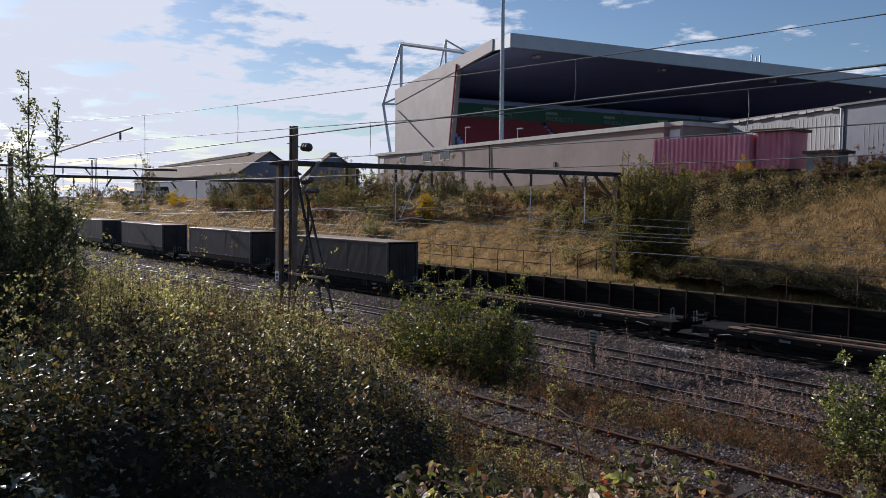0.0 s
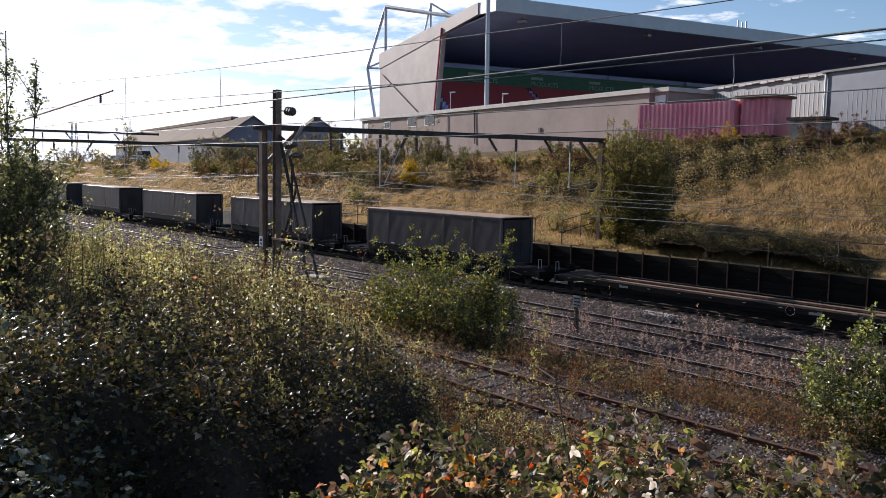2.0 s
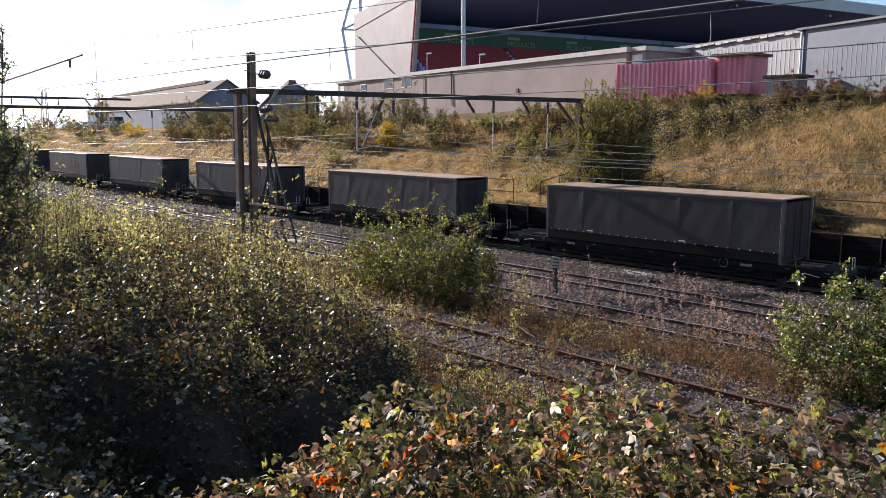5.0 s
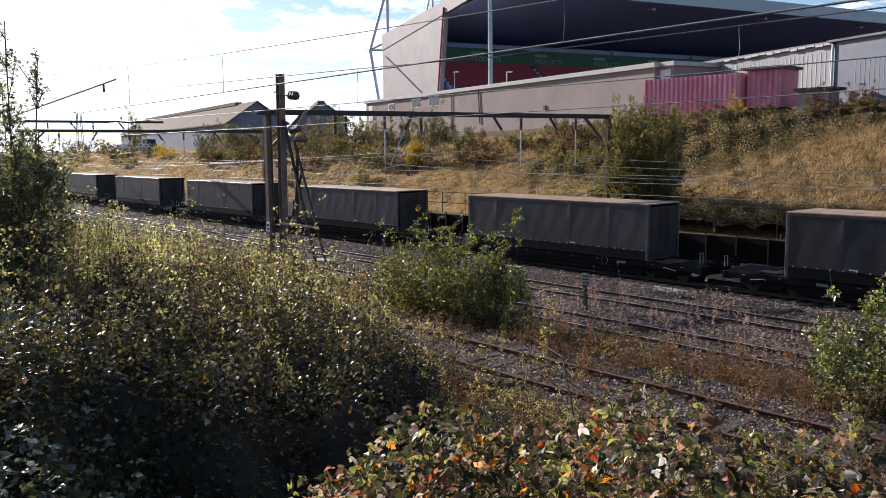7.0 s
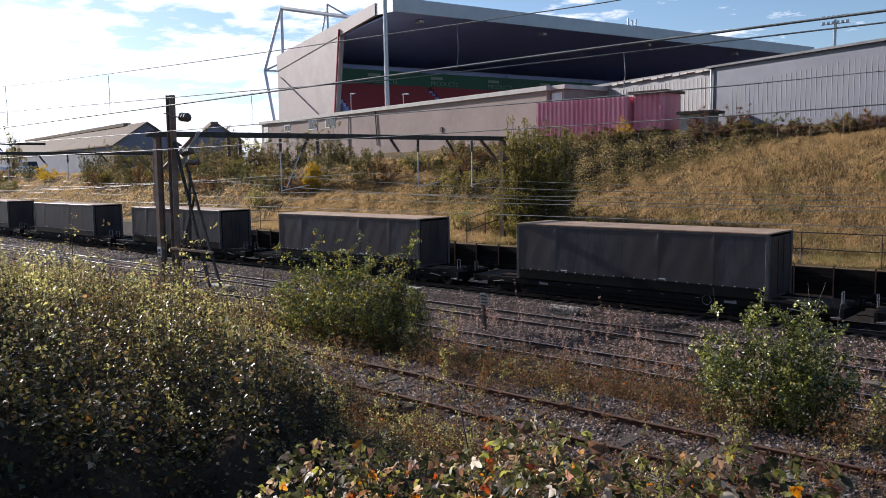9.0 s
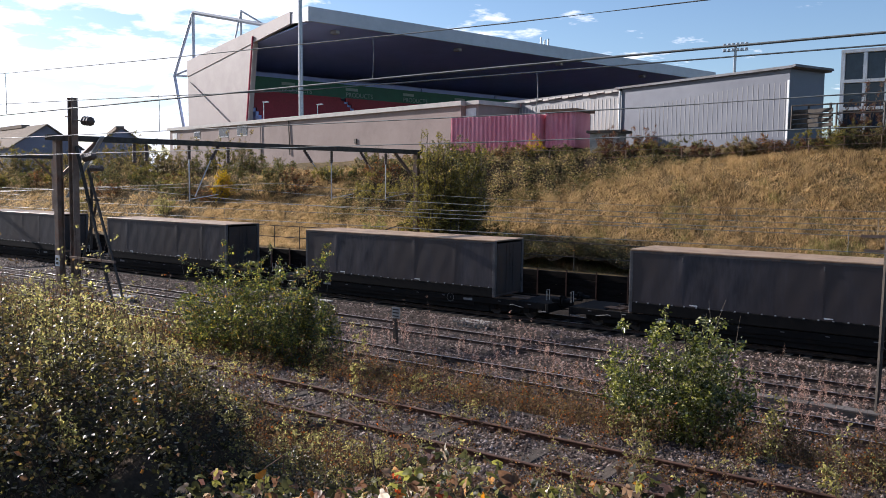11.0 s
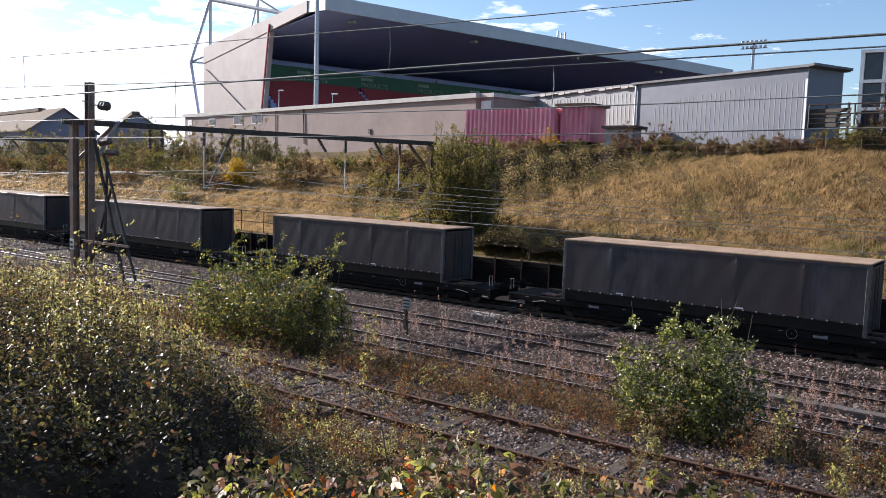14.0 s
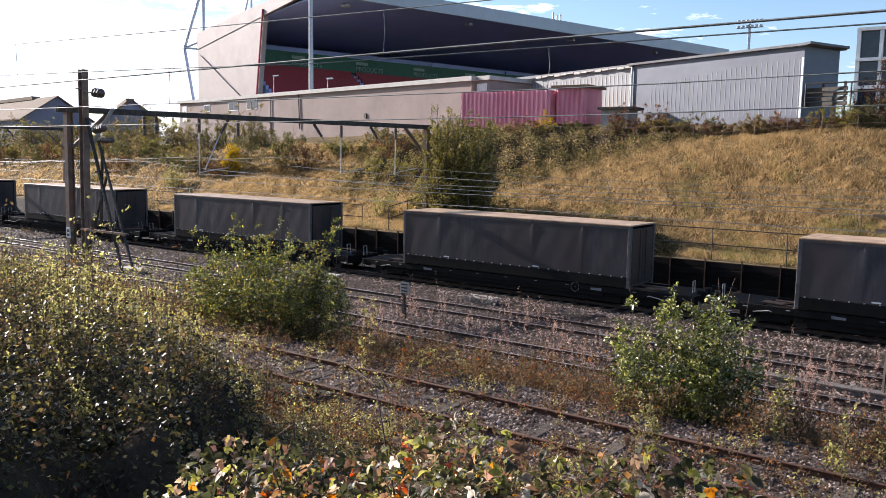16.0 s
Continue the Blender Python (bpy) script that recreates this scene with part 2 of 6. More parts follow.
M_WHWALL = material("blue_grey_wall", (0.15, 0.165, 0.205), (0.22, 0.23, 0.275), 0.2, rough=0.85, bump=0.1, c3=(0.17, 0.18, 0.2), dist=0.02)
M_SLOPE = material("dry_grass_ground", (0.085, 0.06, 0.03), (0.22, 0.155, 0.078), 1.6, bump=0.6, c3=(0.10, 0.088, 0.038), fine=9, dist=0.06, spec=0.05, rough=1.0)
M_BARK = material("bark", (0.07, 0.055, 0.04), (0.15, 0.12, 0.09), 12, bump=0.5, fine=50, dist=0.01)
M_CANE = material("bramble_cane", (0.06, 0.034, 0.026), (0.14, 0.085, 0.058), 9, bump=0.2, dist=0.004)
# dark brown for the unseen sheet that keeps sun from leaking through the brambles
M_SHADECORE = material("bramble_shade_core", (0.035, 0.027, 0.02), (0.085, 0.062, 0.042), 3.0, bump=0.8, c3=(0.11, 0.075, 0.045), fine=25, dist=0.05, spec=0.05, rough=1.0)

L_BRAMBLE = leafy("bramble_leaf", [(0, (0.02, 0.018, 0.010)), (0.4, (0.045, 0.041, 0.017)), (0.62, (0.08, 0.07, 0.026)), (0.78, (0.17, 0.145, 0.045)), (0.88, (0.12, 0.07, 0.042)), (0.965, (0.30, 0.25, 0.08)), (0.985, (0.36, 0.13, 0.035)), (1, (0.45, 0.40, 0.32))], 0.4, 0.42, 0.4)
L_GLOSSY = leafy("glossy_bramble_leaf", [(0, (0.05, 0.054, 0.024)), (0.7, (0.105, 0.11, 0.045)), (1, (0.2, 0.18, 0.08))], 0.25, 1.0, 0.24)
L_TURNING = leafy("autumn_bramble_leaf", [(0, (0.022, 0.024, 0.012)), (0.32, (0.055, 0.054, 0.022)), (0.46, (0.13, 0.125, 0.038)), (0.56, (0.31, 0.295, 0.08)), (0.61, (0.09, 0.052, 0.034)), (0.77, (0.17, 0.1, 0.06)), (0.87, (0.37, 0.29, 0.2)), (0.915, (0.44, 0.19, 0.03)), (0.955, (0.32, 0.07, 0.035)), (0.98, (0.48, 0.42, 0.34)), (1, (0.64, 0.57, 0.47))], 0.5, 0.28, 0.45)
L_BIRCH = leafy("birch_leaf", [(0, (0.026, 0.034, 0.011)), (0.4, (0.065, 0.082, 0.021)), (0.7, (0.16, 0.17, 0.037)), (0.9, (0.36, 0.32, 0.065)), (1, (0.38, 0.2, 0.05))], 0.45, 0.7, 0.3)
L_WILLOW = leafy("sallow_leaf", [(0, (0.032, 0.042, 0.011)), (0.45, (0.082, 0.095, 0.023)), (0.75, (0.2, 0.2, 0.045)), (0.88, (0.42, 0.40, 0.13)), (1, (0.62, 0.58, 0.36))], 0.42, 0.9, 0.24)
L_DARK = leafy("dark_shrub_leaf", [(0, (0.045, 0.05, 0.02)), (0.5, (0.095, 0.098, 0.034)), (0.8, (0.17, 0.15, 0.05)), (1, (0.22, 0.13, 0.06))], 0.42, 0.3, 0.5)
L_SAP = leafy("sapling_leaf", [(0, (0.05, 0.058, 0.026)), (0.5, (0.10, 0.108, 0.045)), (0.85, (0.19, 0.19, 0.075)), (1, (0.30, 0.28, 0.12))], 0.5, 0.5, 0.36)
L_SCRUB = leafy("autumn_scrub_leaf", [(0, (0.06, 0.05, 0.026)), (0.35, (0.13, 0.11, 0.045)), (0.65, (0.21, 0.175, 0.07)), (0.85, (0.26, 0.165, 0.095)), (1, (0.38, 0.31, 0.15))], 0.48, 0.25, 0.55)
L_RUSSET = leafy("russet_leaf", [(0, (0.06, 0.03, 0.022)), (0.5, (0.13, 0.062, 0.042)), (0.85, (0.2, 0.105, 0.06)), (1, (0.24, 0.17, 0.07))], 0.42, 0.2, 0.6)
L_OLIVE = leafy("olive_leaf", [(0, (0.095, 0.086, 0.027)), (0.6, (0.185, 0.162, 0.044)), (1, (0.30, 0.235, 0.065))], 0.48, 0.25, 0.5)
L_YELLOW = leafy("yellow_leaf", [(0, (0.32, 0.22, 0.02)), (0.7, (0.48, 0.34, 0.025)), (1, (0.38, 0.2, 0.03))], 0.5, 0.3, 0.5)
L_WEED = leafy("weed_leaf", [(0, (0.11, 0.104, 0.045)), (0.4, (0.23, 0.213, 0.08)), (0.8, (0.37, 0.337, 0.122)), (0.93, (0.28, 0.19, 0.1)), (1, (0.5, 0.45, 0.18))], 0.58, 0.25, 0.45)
L_DULL = leafy("dull_weed_leaf", [(0, (0.06, 0.042, 0.024)), (0.5, (0.125, 0.085, 0.045)), (0.85, (0.19, 0.135, 0.065)), (1, (0.15, 0.08, 0.045))], 0.4, 0.2, 0.6)
L_BROWN = leafy("brown_weed", [(0, (0.06, 0.036, 0.023)), (0.4, (0.135, 0.08, 0.046)), (0.68, (0.20, 0.13, 0.07)), (0.84, (0.13, 0.12, 0.042)), (0.94, (0.28, 0.11, 0.04)), (1, (0.42, 0.13, 0.035))], 0.4, 0.2, 0.7)
L_SEED = leafy("pink_seedhead", [(0, (0.28, 0.165, 0.135)), (0.6, (0.42, 0.28, 0.22)), (1, (0.52, 0.40, 0.31))], 0.45, 0.1, 0.8)
L_GRASS = leafy("dry_grass", [(0, (0.225, 0.153, 0.08)), (0.4, (0.35, 0.246, 0.13)), (0.8, (0.46, 0.345, 0.195)), (0.92, (0.25, 0.2, 0.084)), (1, (0.18, 0.122, 0.062))], 0.55, 0.15, 0.7, 1.5)
L_GREENGRASS = leafy("green_grass", [(0, (0.115, 0.108, 0.04)), (0.6, (0.215, 0.195, 0.07)), (1, (0.33, 0.28, 0.13))], 0.45, 0.15, 0.6, 1.9)


# ---- building tools ----
def part(name, bm, mat, parent=None, label="", smooth=False):
    me = bpy.data.meshes.new(name)
    bm.to_mesh(me)
    bm.free()
    me.materials.append(mat)
    if smooth:
        me.shade_smooth()
    ob = new(name, me)
    ob.parent = parent
    return tagged(ob, label)


def thing(name, label, category, group="", kind="", at=None):
    ob = tagged(new(name), label, category, group, kind)
    if at is not None:
        ob.matrix_basis = at
    return ob


def solid(name, bm, mat, label, category, group="", kind="", smooth=False):
    return tagged(part(name, bm, mat, None, "", smooth), label, category, group, kind)


def box(bm, c, s, rz=0.0, bev=0.0, m=None):
    """A box of size s with its centre at c, turned by rz degrees, edges bevelled by bev."""
    mat = Matrix.Translation(c) @ Matrix.Rotation(radians(rz), 4, "Z") @ Matrix.Diagonal((*s, 1))
    if m is not None:
        mat = m @ mat
    r = bmesh.ops.create_cube(bm, size=1.0, matrix=mat)
    if bev:
        ed = list({e for v in r["verts"] for e in v.link_edges})
        bmesh.ops.bevel(bm, geom=ed, offset=bev, segments=1, affect="EDGES")
    return bm


def rod(bm, p, q, r, seg=6, r2=None):
    p, q = Vector(p), Vector(q)
    d = q - p
    m = Matrix.Translation((p + q) / 2) @ d.to_track_quat("Z", "Y").to_matrix().to_4x4()
    bmesh.ops.create_cone(bm, cap_ends=True, segments=seg, radius1=r, radius2=r if r2 is None else r2, depth=d.length, matrix=m)
    return bm


def tube(bm, pts, r, seg=5):
    """One continuous pipe through the points."""
    pts = [Vector(p) for p in pts]
    rings = []
    for i, p in enumerate(pts):
        d = (pts[min(i + 1, len(pts) - 1)] - pts[max(i - 1, 0)]).normalized()
        q = d.to_track_quat("Z", "Y")
        rings.append([bm.verts.new(p + q @ Vector((r * math.cos(6.2832 * k / seg), r * math.sin(6.2832 * k / seg), 0))) for k in range(seg)])
    for a, b in zip(rings[:-1], rings[1:]):
        sh = min(range(seg), key=lambda k: (a[0].co - b[k].co).length)
        for k in range(seg):
            bm.faces.new((a[k], a[(k + 1) % seg], b[(k + 1 + sh) % seg], b[(k + sh) % seg]))
    bm.faces.new(rings[0][::-1]), bm.faces.new(rings[-1])
    return bm


def B():
    return bmesh.new()


def quadmesh(name, v, f, mat, parent=None, smooth=False):
    """A mesh from arrays of corners and of faces (all of one corner count)."""
    me = bpy.data.meshes.new(name)
    v, f = np.asarray(v, np.float32), np.asarray(f, np.int32)
    k = f.shape[1]
    me.vertices.add(len(v))
    me.vertices.foreach_set("co", v.ravel())
    me.loops.add(f.size)
    me.loops.foreach_set("vertex_index", f.ravel())
    me.polygons.add(len(f))
    me.polygons.foreach_set("loop_start", np.arange(len(f), dtype=np.int32) * k)
    me.update(calc_edges=True)
    me.validate()
    me.materials.append(mat)
    if smooth:
        me.shade_smooth()
    ob = new(name, me)
    ob.parent = parent
    return ob


RNG = np.random.default_rng(7)


def unit(v):
    return v / np.maximum(np.linalg.norm(v, axis=-1, keepdims=True), 1e-9)


def leaves(p, size, droop=0.2, flat=0.5, wide=0.62, rng=RNG):
    """Folded four-cornered leaves at the points p: arrays for quadmesh. flat: how far they lie level."""
    n = len(p)
    a = rng.normal(size=(n, 3))
    a[:, 2] = a[:, 2] * (1 - flat) - droop
    a = unit(a)
    up = rng.normal(size=(n, 3)) * (1 - flat * 0.6) + np.array([0, 0, 1.0])
    s = unit(np.cross(a, up))
    nn = np.cross(s, a)
    L = (size * rng.uniform(0.55, 1.35, n))[:, None]
    w = L * wide * rng.uniform(0.8, 1.15, n)[:, None] * 0.5
    mid = p + a * L * 0.45
    v = np.stack([p, mid + s * w + nn * L * 0.1, p + a * L, mid - s * w + nn * L * 0.1], 1).reshape(-1, 3)
    i = np.arange(n)[:, None] * 4
    return v, np.concatenate([i + np.array([[0, 1, 2]]), i + np.array([[0, 2, 3]])])


def trifoliate(p, size, droop=0.25, flat=0.4, rng=RNG):
    """Bramble leaves of three toothed leaflets each, hanging from one stalk end: arrays for quadmesh."""
    n = len(p)
    a = rng.normal(size=(n, 3))
    a[:, 2] = a[:, 2] * (1 - flat) - droop
    a = unit(a)
    s = unit(np.cross(a, rng.normal(size=(n, 3)) * (1 - flat * 0.6) + np.array([0, 0, 1.0])))
    L = (size * rng.uniform(0.6, 1.35, n))[:, None]
    out = []
    tt = (0.0, 0.22, 0.48, 0.76, 1.0)
    ww = (0.0, 0.27, 0.33, 0.19, 0.0)
    for turn, k in ((0.0, 1.0), (1.15, 0.8), (-1.15, 0.8)):
        a1 = a * math.cos(turn) + s * math.sin(turn)
        s1 = s * math.cos(turn) - a * math.sin(turn)
        nn = np.cross(s1, a1)
        curl, fold = rng.uniform(0.0, 0.4, n)[:, None], rng.uniform(0.05, 0.5, n)[:, None]
        M = L * k * (1.3 if turn == 0 else 1.0)
        p0 = p
        mid = [p0 + a1 * M * t - nn * M * curl * t * t for t in tt]
        v = list(mid)
        for sg in (-1, 1):
            for j in range(1, 4):
                w = M * ww[j] * rng.uniform(0.8, 1.2, n)[:, None]
                v.append(mid[j] + s1 * w * sg + nn * w * fold)
        f = []
        for o, flip in ((5, False), (8, True)):
            rim = [0, *range(o, o + 3), 4]
            for j in range(4):
                q = [(j, rim[j], rim[j + 1]), (j, rim[j + 1], j + 1)]
                f += [t_[::-1] if flip else t_ for t_ in q if len(set(t_)) == 3]
        out.append((v, f))
    # the leaflets share the stalk's end, so that each leaf is one island
    V = np.stack([w for v, _ in out for w in v], 1).reshape(-1, 3)
    F = [tuple(0 if q == 0 else q + 11 * m for q in t_) for m, (_, f) in enumerate(out) for t_ in f]
    i = np.arange(n)[:, None] * 33
    return V, np.concatenate([i + np.array([t_]) for t_ in F])


def blades(p, h, lean=0.35, w=0.012, rng=RNG):
    """Grass blades: single tapering slivers that lean over, as triangles."""
    n = len(p)
    h = h * rng.uniform(0.5, 1.3, n)
    ang = rng.uniform(0, 6.283, n)
    d = np.stack([np.cos(ang), np.sin(ang), np.zeros(n)], 1)
    s = np.stack([-np.sin(ang), np.cos(ang), np.zeros(n)], 1) * w * 1.3
    le = (rng.uniform(0.1, 1.0, n) * lean)[:, None] * h[:, None]
    v = np.stack([p - s, p + s, p + d * le + np.array([0, 0, 1.0]) * h[:, None]], 1).reshape(-1, 3)
    return v, np.arange(n)[:, None] * 3 + np.array([[0, 1, 2]])


def sticks(a, b, r):
    """Three-sided stems from points a to points b, as triangles."""
    n = len(a)
    d = unit(b - a)
    s = unit(np.cross(d, np.array([0.31, 0.92, 0.24])))
    u = np.cross(d, s)
    r = np.broadcast_to(np.asarray(r, float), (n,))[:, None]
    ring = [s * math.cos(k) + u * math.sin(k) for k in (0, 2.094, 4.189)]
    v = np.stack([a + ring[0] * r, a + ring[1] * r, a + ring[2] * r, b + ring[0] * r * 0.55, b + ring[1] * r * 0.55, b + ring[2] * r * 0.55], 1).reshape(-1, 3)
    i = np.arange(n)[:, None] * 6
    f = [(0, 1, 4), (0, 4, 3), (1, 2, 5), (1, 5, 4), (2, 0, 3), (2, 3, 5)]
    return v, np.concatenate([i + np.array([k]) for k in f])


def joinv(*vf):
    vs, fs, o = [], [], 0
    for v, f in vf:
        vs.append(v)
        fs.append(f + o)
        o += len(v)
    return np.concatenate(vs), np.concatenate(fs)

# ---- land and tracks ----
def bend(x):
    """How far the line swings away from the viewer beyond x = -50."""
    x = np.asarray(x, float)
    q = np.clip(-50 - x, 0, 200)
    return 3.1e-4 * q * q + np.clip(-250 - x, 0, None) * 0.124


def crest(x):
    """Height of the terrace on top of the far bank."""
    x = np.asarray(x, float)
    return np.interp(x, [-200, -105, -46, -35, -21, -14, -9, 10], [5.9, 6.1, 7.1, 7.6, 7.7, 8.0, 8.3, 8.6])


def ground(x, y):
    x, y = np.broadcast_arrays(np.asarray(x, float), np.asarray(y, float))
    yl = y - bend(x) * np.clip((y - 9) / 6, 0, 1)
    c = crest(x)
    z = np.interp(yl, [-40, 1.2, 4.0, 10.3, 15.0, 19.6, 39.9, 40.1, 43.0], [4.7, 4.55, 3.4, 1.42, 1.42, -0.22, -0.22, 1.35, 1.6])
    up = np.clip((yl - 43) / 12.5, 0, 1)
    up = up * up * (3 - 2 * up) * 0.35 + up * 0.65
    z = np.where(yl > 43, 1.6 + (c - 1.6) * up, z)
    z = z + np.where(yl > 55.5, np.clip((yl - 55.5) / 4, 0, 1) * 1.2 * np.clip((x + 105) / 62, 0, 1), 0)
    rough = 0.16 * (np.sin(x * 0.7 + y * 0.31) + np.sin(x * 0.23 - y * 0.52 + 1.3)) + 0.07 * np.sin(x * 1.9 + y * 1.4)
    z = z - 1.1 * np.exp(-((x + 4.5) / 1.1) ** 2 - ((y - 2.8) / 1.6) ** 2)
    return z + rough * (0.4 * np.clip((yl - 42) / 3, 0, 1) * np.clip((70 - yl) / 10, 0, 1) + np.clip((9.5 - yl) / 3, 0, 1) * 0.6)


xs = np.concatenate([[-2600, -1200, -700, -450], np.arange(-320, -120, 8), np.arange(-120, 24, 1.2), np.arange(24, 90, 6), [120, 250, 600, 1500, 2600]])
ys = np.concatenate([[-2600, -900, -300, -80, -30], np.arange(-12, 9, 0.7), np.arange(9, 39.5, 1.0), [39.6, 39.9, 40.1, 40.5], np.arange(41, 68, 0.8), np.arange(70, 120, 6), [140, 200, 320, 600, 1200, 2600]])
gx, gy = np.meshgrid(xs, ys)
gy = gy + bend(gx) * np.clip((gy - 9) / 6, 0, 1) * (np.abs(gy) < 200)
gv = np.stack([gx, gy, ground(gx, gy)], -1).reshape(-1, 3)
nx, ny = len(xs), len(ys)
ii = (np.arange(ny - 1)[:, None] * nx + np.arange(nx - 1)[None]).ravel()
land = quadmesh("ground", gv, np.stack([ii, ii + 1, ii + nx + 1, ii + nx], 1), M_SOIL, smooth=True)
tagged(land, "rough railway land rising to a grassy bank", "ground", kind="structure")
land.data.materials.append(M_SLOPE)
cy_ = (gv[:, 1] - bend(gv[:, 0])).reshape(ny, nx)
land.data.materials.append(M_BALLAST)
# the ground from 31 m to the retaining wall gets the painted train shade
land.data.materials.append(M_SHADEBED)
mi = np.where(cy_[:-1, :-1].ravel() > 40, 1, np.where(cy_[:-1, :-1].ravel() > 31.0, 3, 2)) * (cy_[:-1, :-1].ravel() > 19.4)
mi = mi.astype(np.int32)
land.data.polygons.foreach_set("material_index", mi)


def sweep(name, prof, y0, z0, x0, x1, mat, parent, mat_top=None, step=6.0):
    """A profile (dy, dz) swept along the bending line at y0, z0."""
    px = np.arange(x1, x0 - step, -step)
    n, k = len(px), len(prof)
    pr = np.array(prof)
    by = bend(px)
    v = np.stack([np.repeat(px[:, None], k, 1), y0 + by[:, None] + pr[None, :, 0], np.broadcast_to(z0 + pr[None, :, 1], (n, k))], -1).reshape(-1, 3)
    f = []
    for j in range(k):
        a = np.arange(n - 1) * k
        f.append(np.stack([a + j, a + (j + 1) % k, a + k + (j + 1) % k, a + k + j], 1))
    ob = quadmesh(name, v, np.concatenate(f), mat, parent)
    if mat_top:
        ob.data.materials.append(mat_top)
        idx = np.zeros(len(ob.data.polygons), np.int32)
        for j in range(k):      # the worn running surface
            if min(prof[j][1], prof[(j + 1) % k][1]) > -0.0045:
                idx[j * (n - 1):(j + 1) * (n - 1)] = 1
        ob.data.polygons.foreach_set("material_index", idx)
    return ob


RAIL = [(-0.07, -0.155), (-0.065, -0.14), (-0.012, -0.115), (-0.012, -0.045), (-0.036, -0.03), (-0.036, -0.004), (-0.028, 0.0),
        (0.028, 0.0), (0.036, -0.004), (0.036, -0.03), (0.012, -0.045), (0.012, -0.115), (0.065, -0.14), (0.07, -0.155)]
TRACKS = {  # centre line, level of the rail heads, rail material, polished heads, ends
    "siding": (12.47, 1.66, M_RUST, None, -120),
    "near_line": (23.2, 0.0, M_RAIL, M_SHINE, -300),
    "far_line": (27.8, 0.0, M_RAIL, M_SHINE, -300),
    "goods_line": (34.05, 0.0, M_RAIL, M_SHINE, -300),
}
sleeper_bm = box(B(), (0, 0, -0.07), (0.26, 2.6, 0.14), bev=0.015)
sleeper_me = bpy.data.meshes.new("sleeper")
sleeper_bm.to_mesh(sleeper_me), sleeper_bm.free()
sleeper_me.materials.append(M_SLEEPER)
for tname, (yc, zr, rmat, top, xend) in TRACKS.items():
    tr = thing("railway_track", {"siding": "disused weedy siding with rusty rails", "near_line": "little-used running line with brown rails on ballast",
               "far_line": "running line with worn rails on grey ballast", "goods_line": "goods line carrying the container train"}[tname], "railway track", "tracks", "structure")
    for sgn in (-1, 1):
        sweep("rail", RAIL, yc + sgn * 0.7525, zr, xend, 60, rmat, tr, top)
    tb = -0.12 if tname == "siding" else -0.2
    bed = [(-2.2, -0.5), (-1.75, tb), (1.75, tb), (2.2, -0.5)]
    sweep("ballast_bed", bed, yc, zr, xend, 60, M_SHADEBED if tname == "goods_line" else M_BALLAST, tr)
    for i in range(72):
        x = 4.0 - i * 0.68
        so = new("sleeper", sleeper_me)
        so.parent = tr
        so.location = (x, yc + RNG.uniform(-0.04, 0.04), zr - (0.1 if tname == "siding" else 0.165) + RNG.uniform(-0.03, 0.006))
        so.rotation_euler = (0, 0, RNG.uniform(-0.012, 0.012))

chair_bm = box(B(), (0, 0, 0.02), (0.2, 0.36, 0.04), bev=0.008)
box(chair_bm, (0, -0.085, 0.075), (0.12, 0.06, 0.08), bev=0.008)
box(chair_bm, (0, 0.085, 0.075), (0.12, 0.06, 0.08), bev=0.008)
chair_me = bpy.data.meshes.new("rail_chair")
chair_bm.to_mesh(chair_me), chair_bm.free()
chair_me.materials.append(M_RUST)
siding = next(o for o in scene.objects if o.name.startswith("railway_track"))
for i in range(46):
    for sgn in (-1, 1):
        co_ = new("rail_chair", chair_me)
        co_.parent = siding
        co_.location = (4.0 - i * 0.68, 12.47 + sgn * 0.7525, 1.66 - 0.16)
trough = thing("cable_trough", "grey concrete cable trough lying between the running lines", "cable trough")
for i in range(16):
    part("trough_lid", box(B(), (-8.4 + i * 0.92 + RNG.uniform(-0.01, 0.01), 25.35 + RNG.uniform(-0.02, 0.02), -0.02 + RNG.uniform(-0.01, 0.01)), (0.9, 0.38, 0.06), rz=RNG.uniform(-1, 1), bev=0.008), M_TROUGH, trough)
part("trough_side", box(B(), (-1.5, 25.35, -0.16), (14.8, 0.32, 0.2)), M_TROUGH, trough)

# loose ballast stones, thickest where the stone is fresh
def stones(n, xr, yr, zf, size, seed):
    rng = np.random.default_rng(seed)
    p = np.stack([rng.uniform(*xr, n), rng.uniform(*yr, n), np.zeros(n)], 1)
    p[:, 1] += bend(p[:, 0])
    p[:, 2] = zf(p[:, 0], p[:, 1] - bend(p[:, 0]))
    oct_ = np.array([(1, 0, -0.3), (0, 1, -0.3), (-1, 0, -0.3), (0, -1, -0.3), (0, 0, 0.5)])
    s = size * rng.uniform(0.5, 1.3, (n, 1, 1)) * rng.uniform(0.7, 1.2, (n, 5, 1))
    a = rng.uniform(0, 6.28, n)
    c, sn = np.cos(a)[:, None], np.sin(a)[:, None]
    o = np.broadcast_to(oct_, (n, 5, 3)).copy()
    x_, y_ = o[..., 0] * c - o[..., 1] * sn, o[..., 0] * sn + o[..., 1] * c
    o[..., 0], o[..., 1] = x_, y_
    o[..., 2] += rng.normal(0, 0.22, (n, 5))
    v = (p[:, None] + o * s).reshape(-1, 3)
    i = np.arange(n)[:, None] * 5
    f = np.concatenate([i + np.array([k]) for k in ((0, 1, 4), (1, 2, 4), (2, 3, 4), (3, 0, 4))])   # the undersides lie buried
    return v, f


